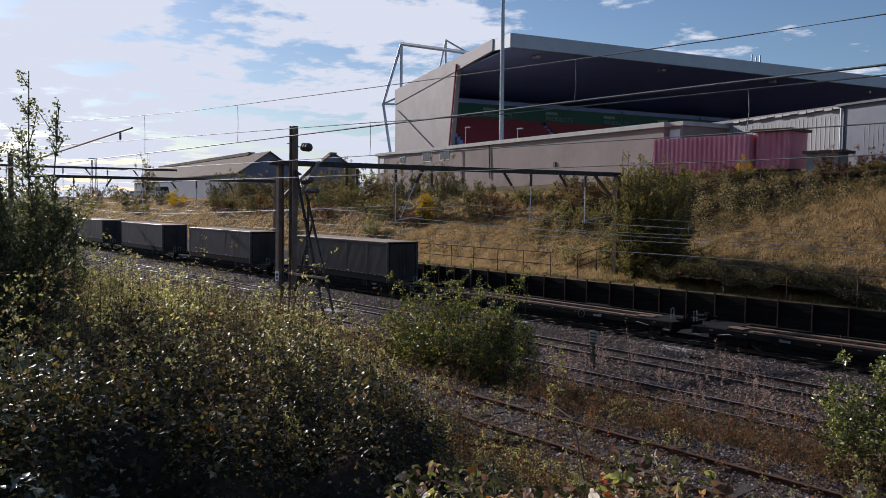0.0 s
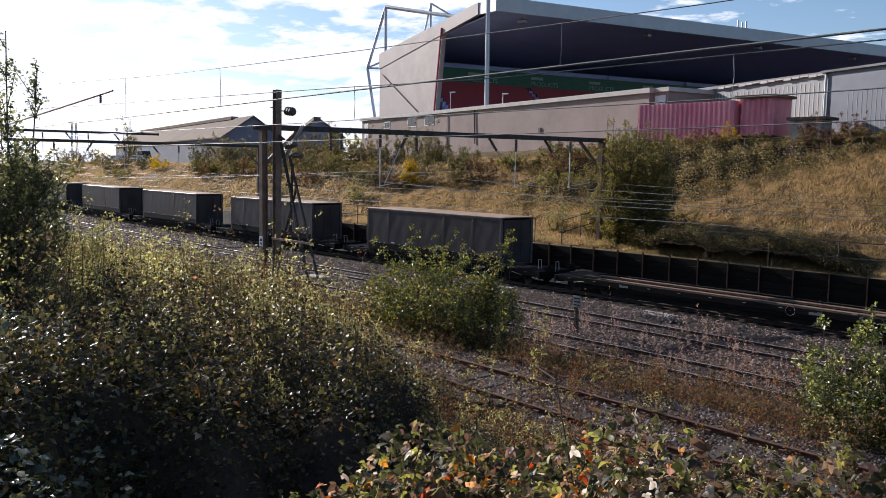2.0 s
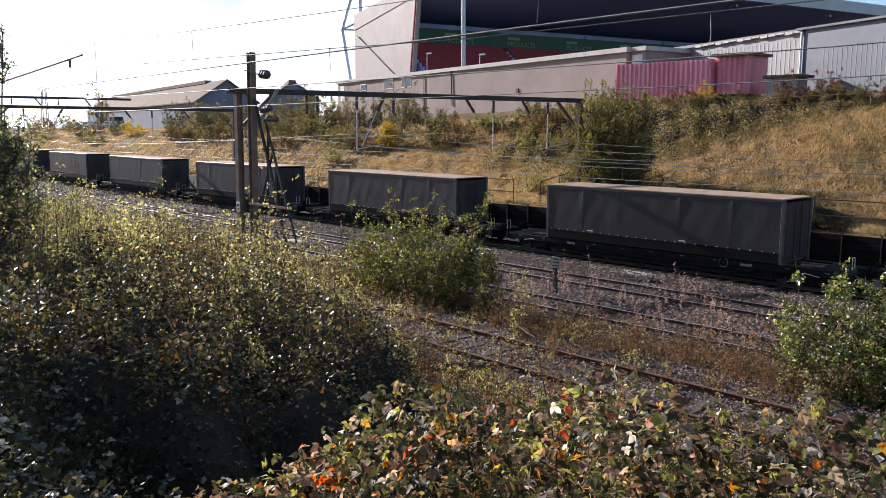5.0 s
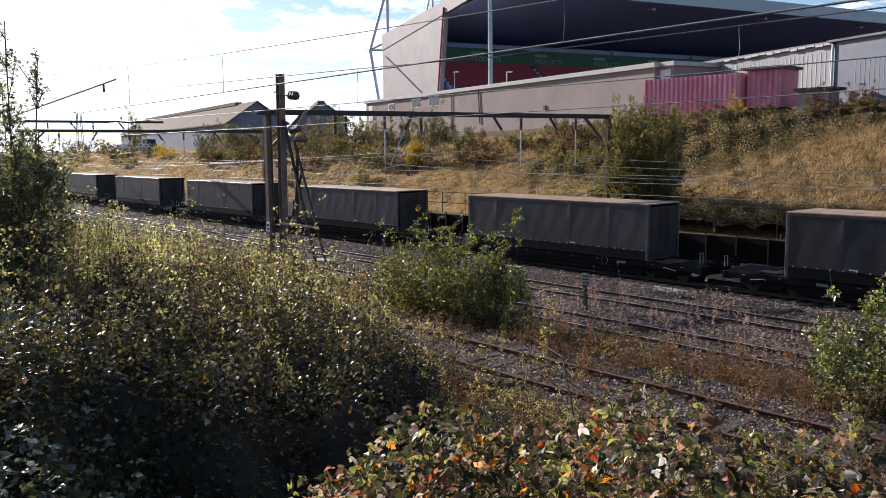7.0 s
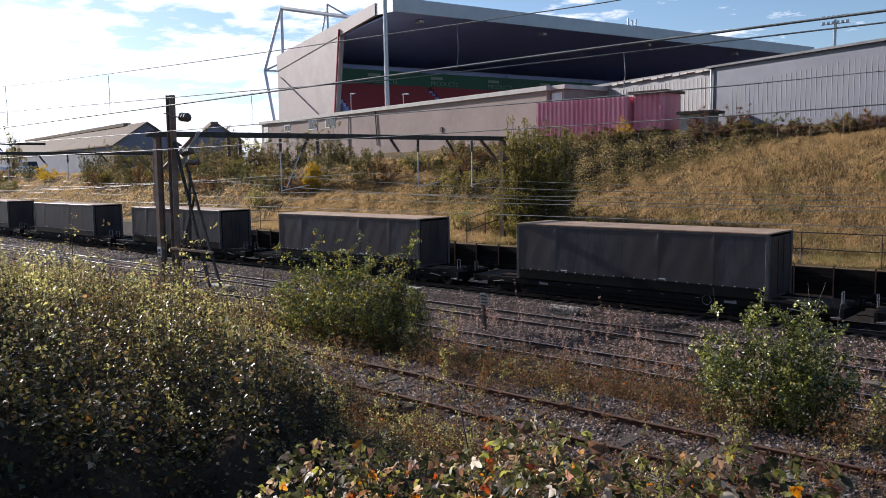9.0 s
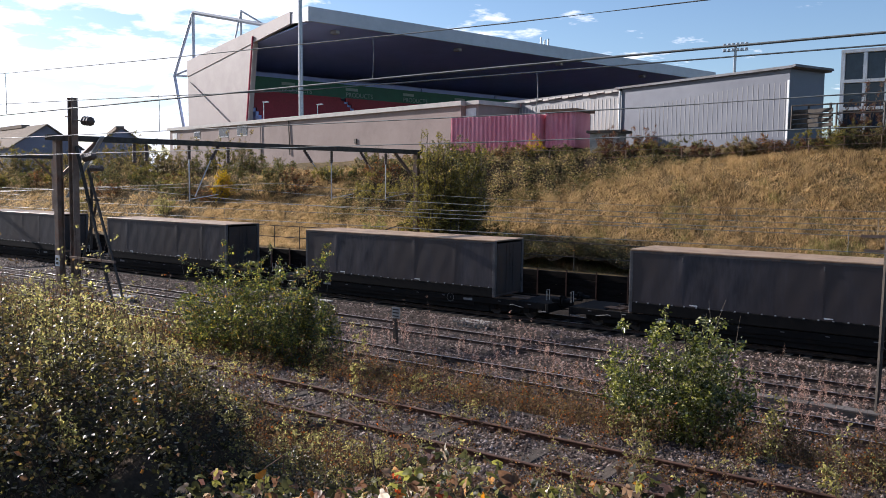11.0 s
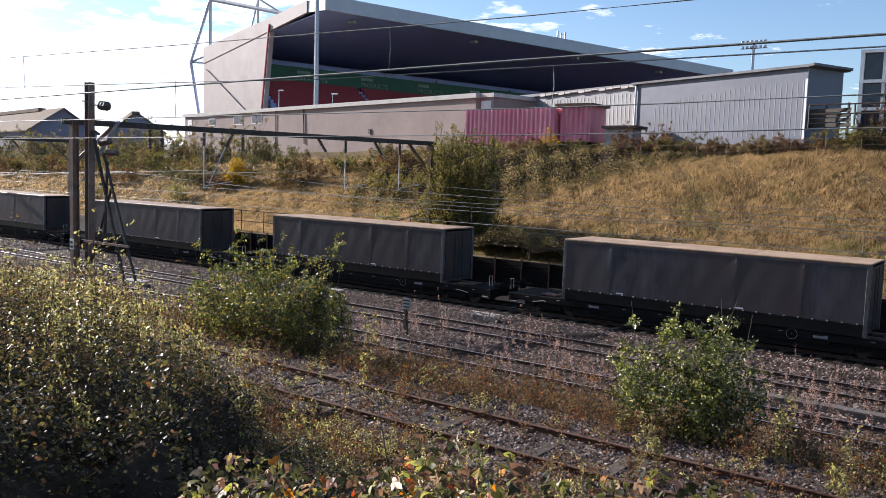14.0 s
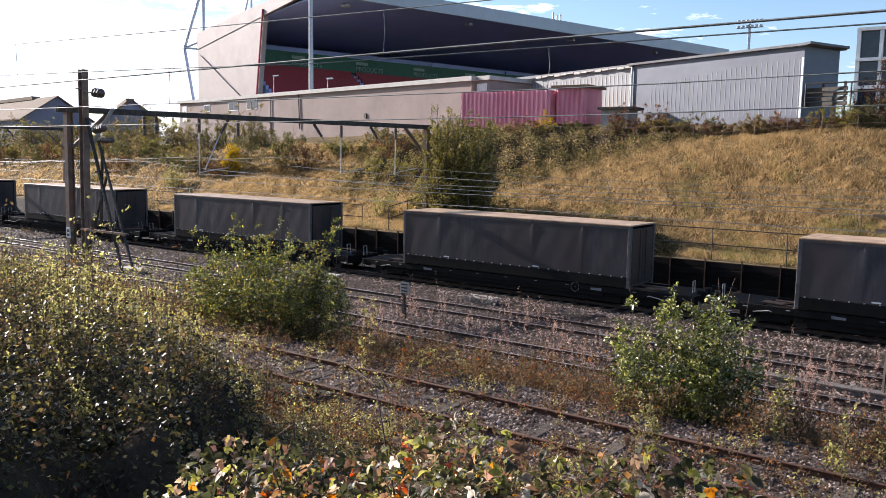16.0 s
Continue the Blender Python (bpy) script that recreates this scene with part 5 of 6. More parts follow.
        part("twist_lock", box(B(), (sx * 6.1, -1.1, D + 0.0), (0.2, 0.2, 0.1), bev=0.02), M_DECK, th, "rusty container lock")
        part("number_plate_bar", box(B(), (sx * 4.6, -1.232, D - 0.16), (0.5, 0.014, 0.1)), M_PALEGREY, th, "pale bar of unreadable lettering")
        part("deck_litter", box(B(), (sx * (SLEN / 2 - 1.9), -0.5, D + 0.03), (0.9, 0.5, 0.06), rz=12 * sx, bev=0.025), M_DECK, th, "rusty debris on the deck")
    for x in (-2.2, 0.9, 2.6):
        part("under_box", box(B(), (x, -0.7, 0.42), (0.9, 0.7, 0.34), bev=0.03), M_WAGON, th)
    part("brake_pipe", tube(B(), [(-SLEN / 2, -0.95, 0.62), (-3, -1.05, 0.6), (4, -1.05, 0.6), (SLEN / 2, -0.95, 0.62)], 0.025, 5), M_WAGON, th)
    sets = []
    for sx in (-1, 1):
        cx = sx * (SLEN / 2 - 2.1)
        bg = B()
        for sy in (-1, 1):
            box(bg, (cx, sy * 1.0, 0.46), (2.7, 0.1, 0.3), bev=0.02)
            box(bg, (cx, sy * 1.0, 0.34), (1.1, 0.12, 0.3), bev=0.02)
            for ax in (-0.9, 0.9):
                box(bg, (cx + ax, sy * 1.02, 0.38), (0.3, 0.18, 0.26), bev=0.03)
            for k in (-0.16, 0.16):
                rod(bg, (cx + k, sy * 1.0, 0.4), (cx + k, sy * 1.0, 0.62), 0.09, 8)
        box(bg, (cx, 0, 0.45), (0.4, 2.0, 0.2), bev=0.02)
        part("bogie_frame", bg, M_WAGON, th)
        for ax in (-0.9, 0.9):
            w = B()
            for sy in (-1, 1):
                rod(w, (0, sy * 0.685, 0), (0, sy * 0.82, 0), 0.36, 18)
                rod(w, (0, sy * 0.66, 0), (0, sy * 0.685, 0), 0.385, 18)
                for k in range(3):
                    a = k * 2.094
                    box(w, (0.2 * math.cos(a), sy * 0.825, 0.2 * math.sin(a)), (0.1, 0.02, 0.1))
            rod(w, (0, -1.05, 0), (0, 1.05, 0), 0.075, 8)
            ws = part("wheelset", w, M_DARKSTEEL, th)
            ws.location = (cx + ax, 0, 0.36)
            sets.append(ws)
    return th


def run(t):
    """Where the first box's rear edge is along the line at t; the train slows a little."""
    u = t / 16.0
    return -55.91 + 95.68 * u + -11.89 * u ** 2 + 2.28 * u ** 3


def on_line(s, z):
    y = 34.05 + float(bend(s))
    a = math.degrees(math.atan2(float(bend(s + 0.5) - bend(s - 0.5)), 1.0))
    return pose(s, y, z, 0, 0, a)


box_thing, wagon_thing = make_box(), make_wagon()
CARS = []   # (thing, offset of its middle from the first box's rear edge, height)
for k in range(-3, 11):
    mid = 6.15 - k * PITCH
    wg = wagon_thing if k == 0 else copy_thing(wagon_thing, Matrix())
    CARS.append((wg, mid, 0.0))
    if k >= 0:
        bx = box_thing if k == 0 else copy_thing(box_thing, Matrix())
        CARS.append((bx, mid, 0.8))


def motions():
    times = [i * 0.5 for i in range(33)]
    for ob, mid, z in CARS:
        walk(ob, [(t, on_line(run(t) + mid, z)) for t in times])
        # wheels turn as they roll
        for ch in ob.children:
            if ch.name.startswith("wheelset") and -75 < mid < 20:
                lo = ch.location.copy()
                walk(ch, [(t, pose(*lo, 0, math.degrees((run(t) - run(0)) / 0.36), 0)) for t in [i / 12 for i in range(193)]])


# ---- plants ----
def bush(name, x, y, h, rx, ry, n, leaf, mat, label, category="bush", stems=24, seed=1, low=0.05, twig=0.16, group="", z=None, flat=0.3, spires=0, foot=0.6):
    """Many upright stems with side twigs, each set with leaves."""
    rng = np.random.default_rng(seed)
    zb = float(ground(x, y)) if z is None else z
    if category in ("tree", "weed"):
        foot = 0.18
    th = thing(name, label, category, group)
    th.location = (x, y, zb)
    ang, rad = rng.uniform(0, 6.28, stems), np.sqrt(rng.uniform(0, 1, stems))
    a0 = np.stack([np.cos(ang) * rad * rx * foot + rng.normal(0, rx * 0.1, stems), np.sin(ang) * rad * ry * foot + rng.normal(0, ry * 0.1, stems), np.full(stems, -0.1)], 1)
    top = np.stack([np.cos(ang) * rad * rx, np.sin(ang) * rad * ry, h * (0.95 - 0.45 * rad ** 2) * rng.uniform(0.7, 1.1, stems)], 1)
    if spires:
        top[:spires, 2] = h * rng.uniform(1.0, 1.25, spires)
    mid = (a0 + top) / 2 + rng.normal(0, 0.08 * h, (stems, 3)) * np.array([1, 1, 0.2])
    segs = [sticks(a0, mid, 0.006 * h), sticks(mid, top, 0.0035 * h)]
    m = max(60, n // 34)
    k = rng.integers(0, stems, m)
    f = rng.uniform(low, 1, m) ** 0.8
    base = np.where(f[:, None] < 0.5, a0[k] + (mid[k] - a0[k]) * f[:, None] * 2, mid[k] + (top[k] - mid[k]) * (f[:, None] * 2 - 1))
    tw = rng.normal(size=(m, 3)) * np.array([1, 1, 0.6]) * (twig * min(rx, h) * (1.15 - 0.8 * f))[:, None] + np.array([0, 0, 0.06 * h])
    tip = base + tw
    segs.append(sticks(base, tip, 0.002 * h))
    quadmesh("trunk", *joinv(*segs), M_BARK, th)
    j = rng.integers(0, m, n)
    g = rng.uniform(0.1, 1.1, n)[:, None]
    p = base[j] + (tip[j] - base[j]) * g + rng.normal(0, leaf * 0.55, (n, 3))
    p = p[p[:, 2] > 0.02]
    quadmesh("crown", *leaves(p, leaf, 0.2, flat, rng=rng), mat, th)
    return th


def thicket(name, x0, x1, y0, y1, top, n, leaf, mat, label, canes=300, seed=3, flat=0.35, category="brambles", clump=0.0, core=0.0):
    """Brambles heaped over the ground; top(x, y) is their height above it. clump: size of the sprays that the leaves
    gather in; core: how much of the height lies under an added dark sheet that blocks the sun."""
    rng = np.random.default_rng(seed)
    if clump:
        per = 26
        cx, cy = rng.uniform(x0, x1, n // per), rng.uniform(y0, y1, n // per)
        lift = np.repeat(rng.normal(0, 0.14, len(cx)), per)
        x = np.repeat(cx, per) + rng.normal(0, clump, len(cx) * per)
        y = np.repeat(cy, per) + rng.normal(0, clump, len(cx) * per)
    else:
        x, y = rng.uniform(x0, x1, n), rng.uniform(y0, y1, n)
        lift = np.zeros(n)
    t = top(x, y)
    keep = t > 0.05
    x, y, t, lift = x[keep], y[keep], t[keep], lift[keep]
    f = np.where(rng.uniform(0, 1, len(x)) < 0.3, rng.uniform(core, 1, len(x)), 1 - np.abs(rng.normal(0, 0.14, len(x)))) + lift
    z = ground(x, y) + t * np.clip(f, 0.02, 1.3)
    p = np.stack([x, y, z], 1) + rng.normal(0, 0.04, (len(x), 3))
    th = thing(name, label, category, kind="stuff")
    quadmesh("foliage", *leaves(p, leaf, 0.12, flat, 0.75, rng), mat, th)
    # added sheet under the leaves: stops the sun, so the shaded side stays dark
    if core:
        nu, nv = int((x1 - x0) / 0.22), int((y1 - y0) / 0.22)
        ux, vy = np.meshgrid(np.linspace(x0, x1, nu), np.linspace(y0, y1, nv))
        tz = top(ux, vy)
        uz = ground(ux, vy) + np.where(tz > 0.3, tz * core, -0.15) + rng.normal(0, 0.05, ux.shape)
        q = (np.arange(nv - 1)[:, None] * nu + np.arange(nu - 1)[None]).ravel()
        quadmesh("dead_litter", np.stack([ux, vy, uz], -1).reshape(-1, 3), np.stack([q, q + 1, q + nu + 1, q + nu], 1), M_SHADECORE, th)
    cx, cy = rng.uniform(x0, x1, canes), rng.uniform(y0, y1, canes)
    ct = top(cx, cy)
    k = ct > 0.2
    cx, cy, ct = cx[k], cy[k], ct[k]
    a = np.stack([cx, cy, ground(cx, cy)], 1)
    go = rng.normal(0, 0.32, (len(cx), 2))
    hh = ct * rng.uniform(0.75, 1.2, len(cx))
    k1 = a + np.column_stack([go * 0.25, hh * 0.7])
    k2 = a + np.column_stack([go * 0.7, hh])
    k3 = a + np.column_stack([go * 1.35 + rng.normal(0, 0.06, go.shape), hh * rng.uniform(0.75, 1.0, len(cx))])
    k4 = a + np.column_stack([go * 1.9 + rng.normal(0, 0.08, go.shape), hh * rng.uniform(0.35, 0.8, len(cx))])
    quadmesh("cane", *joinv(sticks(a, k1, 0.006), sticks(k1, k2, 0.005), sticks(k2, k3, 0.004), sticks(k3, k4, 0.003)), M_CANE, th)
    return th


def lump(x, y, s, seed):
    return 0.5 + 0.5 * np.sin(x * s + seed) * np.cos(y * s * 1.3 + seed * 2.1) * 0.7 + 0.25 * np.sin(x * s * 2.7 + y * s * 2.1 + seed)


# bramble bank in the foreground, running along the cutting
def mound(x, y):
    """A bramble bank with a rounded top and a steep shaded end."""
    edge = -4.7 - 0.3 * np.clip(y - 2.6, 0, 1.2) - 1.0 * np.clip(y - 3.8, 0, 4) + 0.3 * np.sin(2.3 * y) + 0.35 * np.sin(5.1 * y + 1.0) + 0.35 * np.clip(1.6 - y, 0, 2)
    s = np.clip((edge - x) / 0.7, 0, 1)
    yy = y - np.clip(-6 - x, 0, 30) * 0.16
    top = 4.55 - 0.06 * np.clip(-7 - x, 0, 25) - 0.5 * np.clip(yy - 4.7, 0, 8) + 0.14 * np.clip(2 - y, 0, 3) + 0.5 * (lump(x, y, 1.1, 2.0) - 0.5) + 0.24 * np.sin(4.1 * x + 2.0 * y) * np.cos(3.3 * y + 0.5 * x)
    return s * np.clip(top - ground(x, y), 0, 2.2)


def verge(x, y):
    """Rough growth between the bramble bank and the siding."""
    return (0.12 + 0.32 * np.clip(lump(x, y, 0.8, 4.0), 0, 1)) * np.clip((10.9 - y) / 1.2, 0, 1) * np.clip((y - 4.6) / 1.0, 0, 1) * np.clip((6.4 + 0.42 * np.clip(-7 - x, -4, 40) - y) / 1.5, 0.12, 1)


def frontstrip(x, y):
    """Brambles just below the viewer."""
    from_crest = y - 2.9 - 0.1 * x
    crest = (1.08 + 0.3 * np.clip(lump(x, y, 2.3, 0.7), 0.1, 1)) * (0.95 + 0.05 * np.clip((x + 2.8) / 0.8, 0, 1) - 0.1 * np.clip((x + 1.7) / 0.6, 0, 1))
    return crest * np.exp(-(from_crest / np.where(from_crest < 0, 1.2, 0.95)) ** 2) * np.clip((0.2 - x) / 0.9, 0, 1) * np.clip((x + 3.55) / 0.75, 0, 1)


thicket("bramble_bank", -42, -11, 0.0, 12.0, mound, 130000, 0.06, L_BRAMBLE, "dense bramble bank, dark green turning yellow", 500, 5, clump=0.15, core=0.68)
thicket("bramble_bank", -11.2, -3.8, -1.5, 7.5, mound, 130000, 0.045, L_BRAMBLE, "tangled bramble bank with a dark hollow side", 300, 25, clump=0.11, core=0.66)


def hollow(x, y):
    """Low growth in the dip below the bank's end."""
    return 0.5 * (0.5 + 0.5 * np.clip(lump(x, y, 2.1, 3.0), 0, 1.2)) * np.clip((x + 7.0) / 1.0, 0, 1) * np.clip((-2.9 - x) / 0.7, 0, 1) * np.clip((5.0 - y) / 1.0, 0, 1)


thicket("hollow_brambles", -7, -2.8, -1.2, 5.0, hollow, 22000, 0.042, L_BRAMBLE, "low dark brambles in the shaded dip", 5, 26, clump=0.1, core=0.5)
thicket("rough_verge", -30, 1.5, 4.5, 11.0, verge, 46000, 0.05, L_DULL, "low yellowing brambles beside the siding", 160, 6, clump=0.16)
fs = thicket("near_brambles", -4, 0.4, 1.3, 4.6, frontstrip, 9000, 0.034, L_TURNING, "red and yellow autumn brambles close by", 170, 7, category="brambles")
r_ = np.random.default_rng(70)
px_, py_ = r_.uniform(-4, 0.4, 20000), r_.uniform(1.3, 5.0, 20000)
tp = frontstrip(px_, py_)
ok = tp > 0.22
px_, py_, tp = px_[ok], py_[ok], tp[ok]
pz_ = ground(px_, py_) + tp * np.clip(1.1 - np.abs(r_.normal(0, 0.3, len(tp))), 0.1, 1.3)
quadmesh("broad_leaves", *trifoliate(np.stack([px_, py_, pz_], 1), 0.029, 0.35, 0.25, r_), L_TURNING, fs)
k_ = r_.uniform(0, 1, len(px_)) < 0.09
quadmesh("withered_leaves", *trifoliate(np.stack([px_[k_] + 0.03, py_[k_], pz_[k_] + 0.005], 1), 0.044, 0.5, 0.2, r_), L_TURNING, fs)
ml = np.random.default_rng(71)
mx_, my_ = ml.uniform(-13, -4.2, 9000), ml.uniform(-0.5, 6.5, 9000)
tp = mound(mx_, my_)
ok = tp > 0.25
mx_, my_, tp = mx_[ok], my_[ok], tp[ok]
mz_ = ground(mx_, my_) + tp * np.clip(1.06 - np.abs(ml.normal(0, 0.3, len(tp))), 0.1, 1.3)
lx_, ly_ = ml.uniform(-7.0, -3.0, 6500), ml.uniform(-1.0, 2.6, 6500)
lz_ = ground(lx_, ly_) + 0.7 * np.clip((2.9 - ly_) / 0.8, 0, 1) * ml.uniform(0.2, 1.1, 6500) * (0.6 + 0.6 * lump(lx_, ly_, 2.0, 1.0)) * np.clip((-3.6 - lx_ + 0.5 * (1.5 - ly_)) / 1.0, 0.1, 1)
lb_ = thing("bramble_patch", "low glossy brambles underfoot", "brambles", kind="stuff")
quadmesh("broad_leaves", *trifoliate(np.stack([lx_, ly_, lz_], 1), 0.042, 0.1, 0.6, ml), L_GLOSSY, lb_)
nb = thing("bramble_clump", "glossy bramble leaves on the near bank", "brambles", kind="stuff")
quadmesh("broad_leaves", *trifoliate(np.stack([mx_, my_, mz_], 1), 0.034, 0.2, 0.35, ml), L_BRAMBLE, nb)

bush("birch_bush", -17.9, 15.7, 2.7, 3.0, 1.7, 38000, 0.068, L_BIRCH, "leafy green birch scrub between the tracks", "bush", 130, 11, spires=14, low=0.02)
bush("birch_bush", -15.6, 15.6, 1.9, 1.4, 1.2, 9000, 0.058, L_BIRCH, "low birch scrub with yellowing leaves", "bush", 40, 15, spires=3, low=0.02)
bush("sallow_bush", -5.8, 16.0, 2.4, 1.75, 1.5, 21000, 0.078, L_WILLOW, "grey-green sallow bush with glossy leaves", "bush", 80, 12, spires=7, low=0.02)
bush("sapling_tree", -11.9, 2.6, 3.75, 1.0, 1.2, 52000, 0.05, L_SAP, "slim leafy sapling with small dark leaves", "tree", 70, 13, z=3.6, spires=5, low=0.02, twig=0.3)
# stands left of the view; added only to throw shade on the hollow
bush("sapling_tree", -10.6, 0.4, 3.0, 1.2, 1.3, 14000, 0.055, L_DARK, "unseen sapling added to shade the bramble hollow", "tree", 40, 16, z=4.2, spires=4, low=0.02, twig=0.3)
bush("sapling_tree", -15.8, 3.5, 3.2, 1.2, 1.5, 26000, 0.055, L_SAP, "leafy dark sapling behind the brambles", "tree", 40, 14, z=3.6, spires=4, low=0.02, twig=0.3)

# far bank: dry grass, scrub and young trees

def upper(x, y):
    edge = 46.2 + np.clip(x + 32, 0, 40) * 0.62
    return (0.3 + 0.75 * np.clip(lump(x, y, 1.1, 3.0), 0, 1)) * np.clip((y - edge) / 6.5, 0, 1) * np.clip((-13 - x) / 5, 0, 1) * np.clip((x + 47.5) / 3, 0, 1)



def sow(n, x0, x1, y0, y1, h, mat, name, label, keep=None, w=0.014, seed=1, lean=0.45, per=7, spread=0.09):
    r = np.random.default_rng(seed)
    t = max(1, n // per)
    cx, cy = r.uniform(x0, x1, t), r.uniform(y0, y1, t)
    if keep is not None:
        k = keep(cx, cy)
        cx, cy = cx[k], cy[k]
    hh = h * (0.4 + 0.75 * np.clip(lump(cx, cy, 1.1, 5.0), 0, 1.2)) * (0.5 + 0.95 * np.clip(lump(cx, cy, 3.7, 2.0), 0, 1.3)) * r.uniform(0.75, 1.25, len(cx))
    cx, cy = np.repeat(cx, per) + r.normal(0, spread, len(cx) * per), np.repeat(cy, per) + r.normal(0, spread, len(cy) * per)
    cy = cy + bend(cx) * np.clip((cy - 9) / 6, 0, 1)
    p = np.stack([cx, cy, ground(cx, cy) - 0.03], 1)
    ob = quadmesh(name, *blades(p, np.repeat(hh, per), lean, w, r), mat)
    return tagged(ob, label, "grass", kind="stuff")


sow(220000, -60, 6, 41.1, 55.8, 0.2, L_GRASS, "dry_grass", "short matted dry grass covering the bank", w=0.02, seed=30, lean=2.2, per=5, spread=0.2)
sow(360000, -60, 6, 41.1, 55.8, 0.25, L_GRASS, "dry_grass", "long dry golden grass on the bank", w=0.011, seed=31, lean=1.7, per=9, spread=0.16, keep=lambda x, y: (upper(x, y) < 0.3) | (lump(x, y, 1.3, 6.0) > 0.85))
sow(130000, -58, 6, 41.1, 55.8, 0.27, L_GRASS, "grass_tussocks", "thick tussocks of bleached grass on the bank", w=0.014, seed=36, lean=1.5, per=46, spread=0.13, keep=lambda x, y: upper(x, y) < 0.35)
sow(170000, -200, -58, 41.3, 57, 0.27, L_GRASS, "dry_grass", "long dry golden grass on the far bank", w=0.024, seed=32, lean=1.7)
sow(130000, -38, 6, 41.1, 52, 0.32, L_GREENGRASS, "green_grass", "greener grass low on the bank", w=0.014, seed=33, keep=lambda x, y: lump(x, y, 0.35, 1.0) + 0.5 * lump(x, y, 1.4, 3.0) > 0.55 + 0.07 * (y - 41), per=9, spread=0.16, lean=1.1)
sow(60000, -34, 5, 43, 55.6, 0.36, L_DULL, "brown_grass", "brown dead stalks standing in patches on the bank", w=0.013, seed=37, keep=lambda x, y: lump(x, y, 0.5, 7.0) + 0.5 * lump(x, y, 1.6, 2.0) > 0.98, per=12, spread=0.14, lean=1.0)
for i, (x, y, h, rx, n, mt, lb, cat) in enumerate((
        (-31.2, 42.3, 6.3, 1.5, 24000, L_OLIVE, "bushy young tree with olive leaves behind the train", "tree"),
        (-30.2, 44.6, 5.2, 1.7, 22000, L_DARK, "dense dark young tree on the bank foot", "tree"),
        (-29.3, 42.7, 5.6, 1.6, 28000, L_OLIVE, "dense young tree with olive leaves behind the train", "tree"),
        (-33.6, 44.0, 2.7, 1.5, 5000, L_OLIVE, "olive shrub at the foot of the bank", "shrub"),
        (-60.0, 49.4, 3.1, 1.0, 6000, L_YELLOW, "small bright yellow autumn shrub on the bank", "shrub"),
        (-37.4, 44.0, 2.0, 1.0, 1800, L_WEED, "small yellow-green shrub beside the handrail", "shrub"),
        (-64.2, 46.4, 2.4, 1.2, 3400, L_WEED, "small yellow-green shrub on the bank", "shrub"),
        (-77.0, 46.0, 2.2, 1.6, 1600, L_OLIVE, "small olive shrub on the bank", "shrub"),
        (-31.9, 56.4, 1.9, 0.9, 1500, L_YELLOW, "small yellow shrub in front of the red cabins", "shrub"))):
    bush("bank_tree" if cat == "tree" else "bank_shrub", x, y, h, rx, rx * 0.8, n, 0.1, mt, lb, cat, 60, 50 + i, low=0.0, spires=16 if cat == "tree" else 4, twig=0.32 if cat == "tree" else 0.24)
rs = np.random.default_rng(77)
for i in range(44):
    x = -112 + i * 1.75 + rs.uniform(-1, 1)
    y = 51.5 + rs.uniform(-2.5, 3.5) + float(bend(x))
    bush("bank_shrub", x, y, rs.uniform(1.5, 3.0), rs.uniform(1.4, 2.6), 1.4, 2600, 0.12, (L_OLIVE, L_DARK, L_SCRUB, L_DARK, L_BROWN)[i % 5], "rough green and brown scrub along the bank", "shrub", 30, 100 + i, group="bank scrub", low=0.0)
for i in range(22):
    x = -118 + i * 2.6 + rs.uniform(-1, 1)
    bush("bank_shrub", x, 56.2 + rs.uniform(-1.2, 1.6) + float(bend(x)), rs.uniform(2.6, 4.0), rs.uniform(1.8, 2.8), 1.6, 3400, 0.13, (L_DARK, L_OLIVE, L_SCRUB)[i % 3], "tall olive scrub along the top of the bank", "shrub", 34, 300 + i, group="bank scrub", low=0.0, spires=5)
for i in range(20):
    x = -46 + i * 2.4 + rs.uniform(-1, 1)
    bush("crest_bramble", x, 56.0 + rs.uniform(-0.4, 0.9), rs.uniform(1.0, 1.8), rs.uniform(1.5, 2.3), 0.9, 3600, 0.09, (L_SCRUB, L_BROWN, L_OLIVE, L_DARK)[i % 4], "dark brambles along the bank top", "shrub", 24, 140 + i, group="bank-top brambles", low=0.0)
for i in range(9):
    bush("crest_bramble", -24.5 + i * 2.0 + rs.uniform(-0.5, 0.5), 56.2 + rs.uniform(-0.2, 0.4), rs.uniform(0.9, 1.5), rs.uniform(1.2, 1.8), 0.8, 2600, 0.085, (L_RUSSET, L_SCRUB, L_RUSSET)[i % 3], "low russet brambles below the steel shed", "shrub", 22, 340 + i, group="bank-top brambles", low=0.0)
for i, (x, y, h, rx) in enumerate(((-9.5, 57.0, 3.4, 1.5), (-7.2, 56.6, 3.9, 1.6), (-5.0, 57.5, 3.8, 1.8), (-26.0, 57.0, 1.9, 1.3), (-23.6, 57.4, 1.7, 1.4))):
    bush("crest_shrub", x, y, h, rx, 1.0, 4200, 0.085, L_RUSSET, "reddish-brown thin shrub at the bank top", "shrub", 34, 170 + i, group="bank-top shrubs", spires=6)


# added dark growth that deepens the young trees' shadow over the grass here
thicket("ivy_cover", -28.5, -15.5, 40.75, 44.2, lambda x, y: (0.9 + 0.7 * np.clip(lump(x, y, 1.2, 4.0), 0, 1)) * np.clip((44.0 - y) / 1.4, 0, 1) * np.clip((-15.5 - x) / 3.0, 0, 1), 60000, 0.075, L_BRAMBLE, "dark brambles added in place of tree shade on the bank foot", 80, 28, clump=0.3, core=0.5)
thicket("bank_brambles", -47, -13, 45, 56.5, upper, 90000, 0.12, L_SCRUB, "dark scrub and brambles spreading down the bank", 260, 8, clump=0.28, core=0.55)
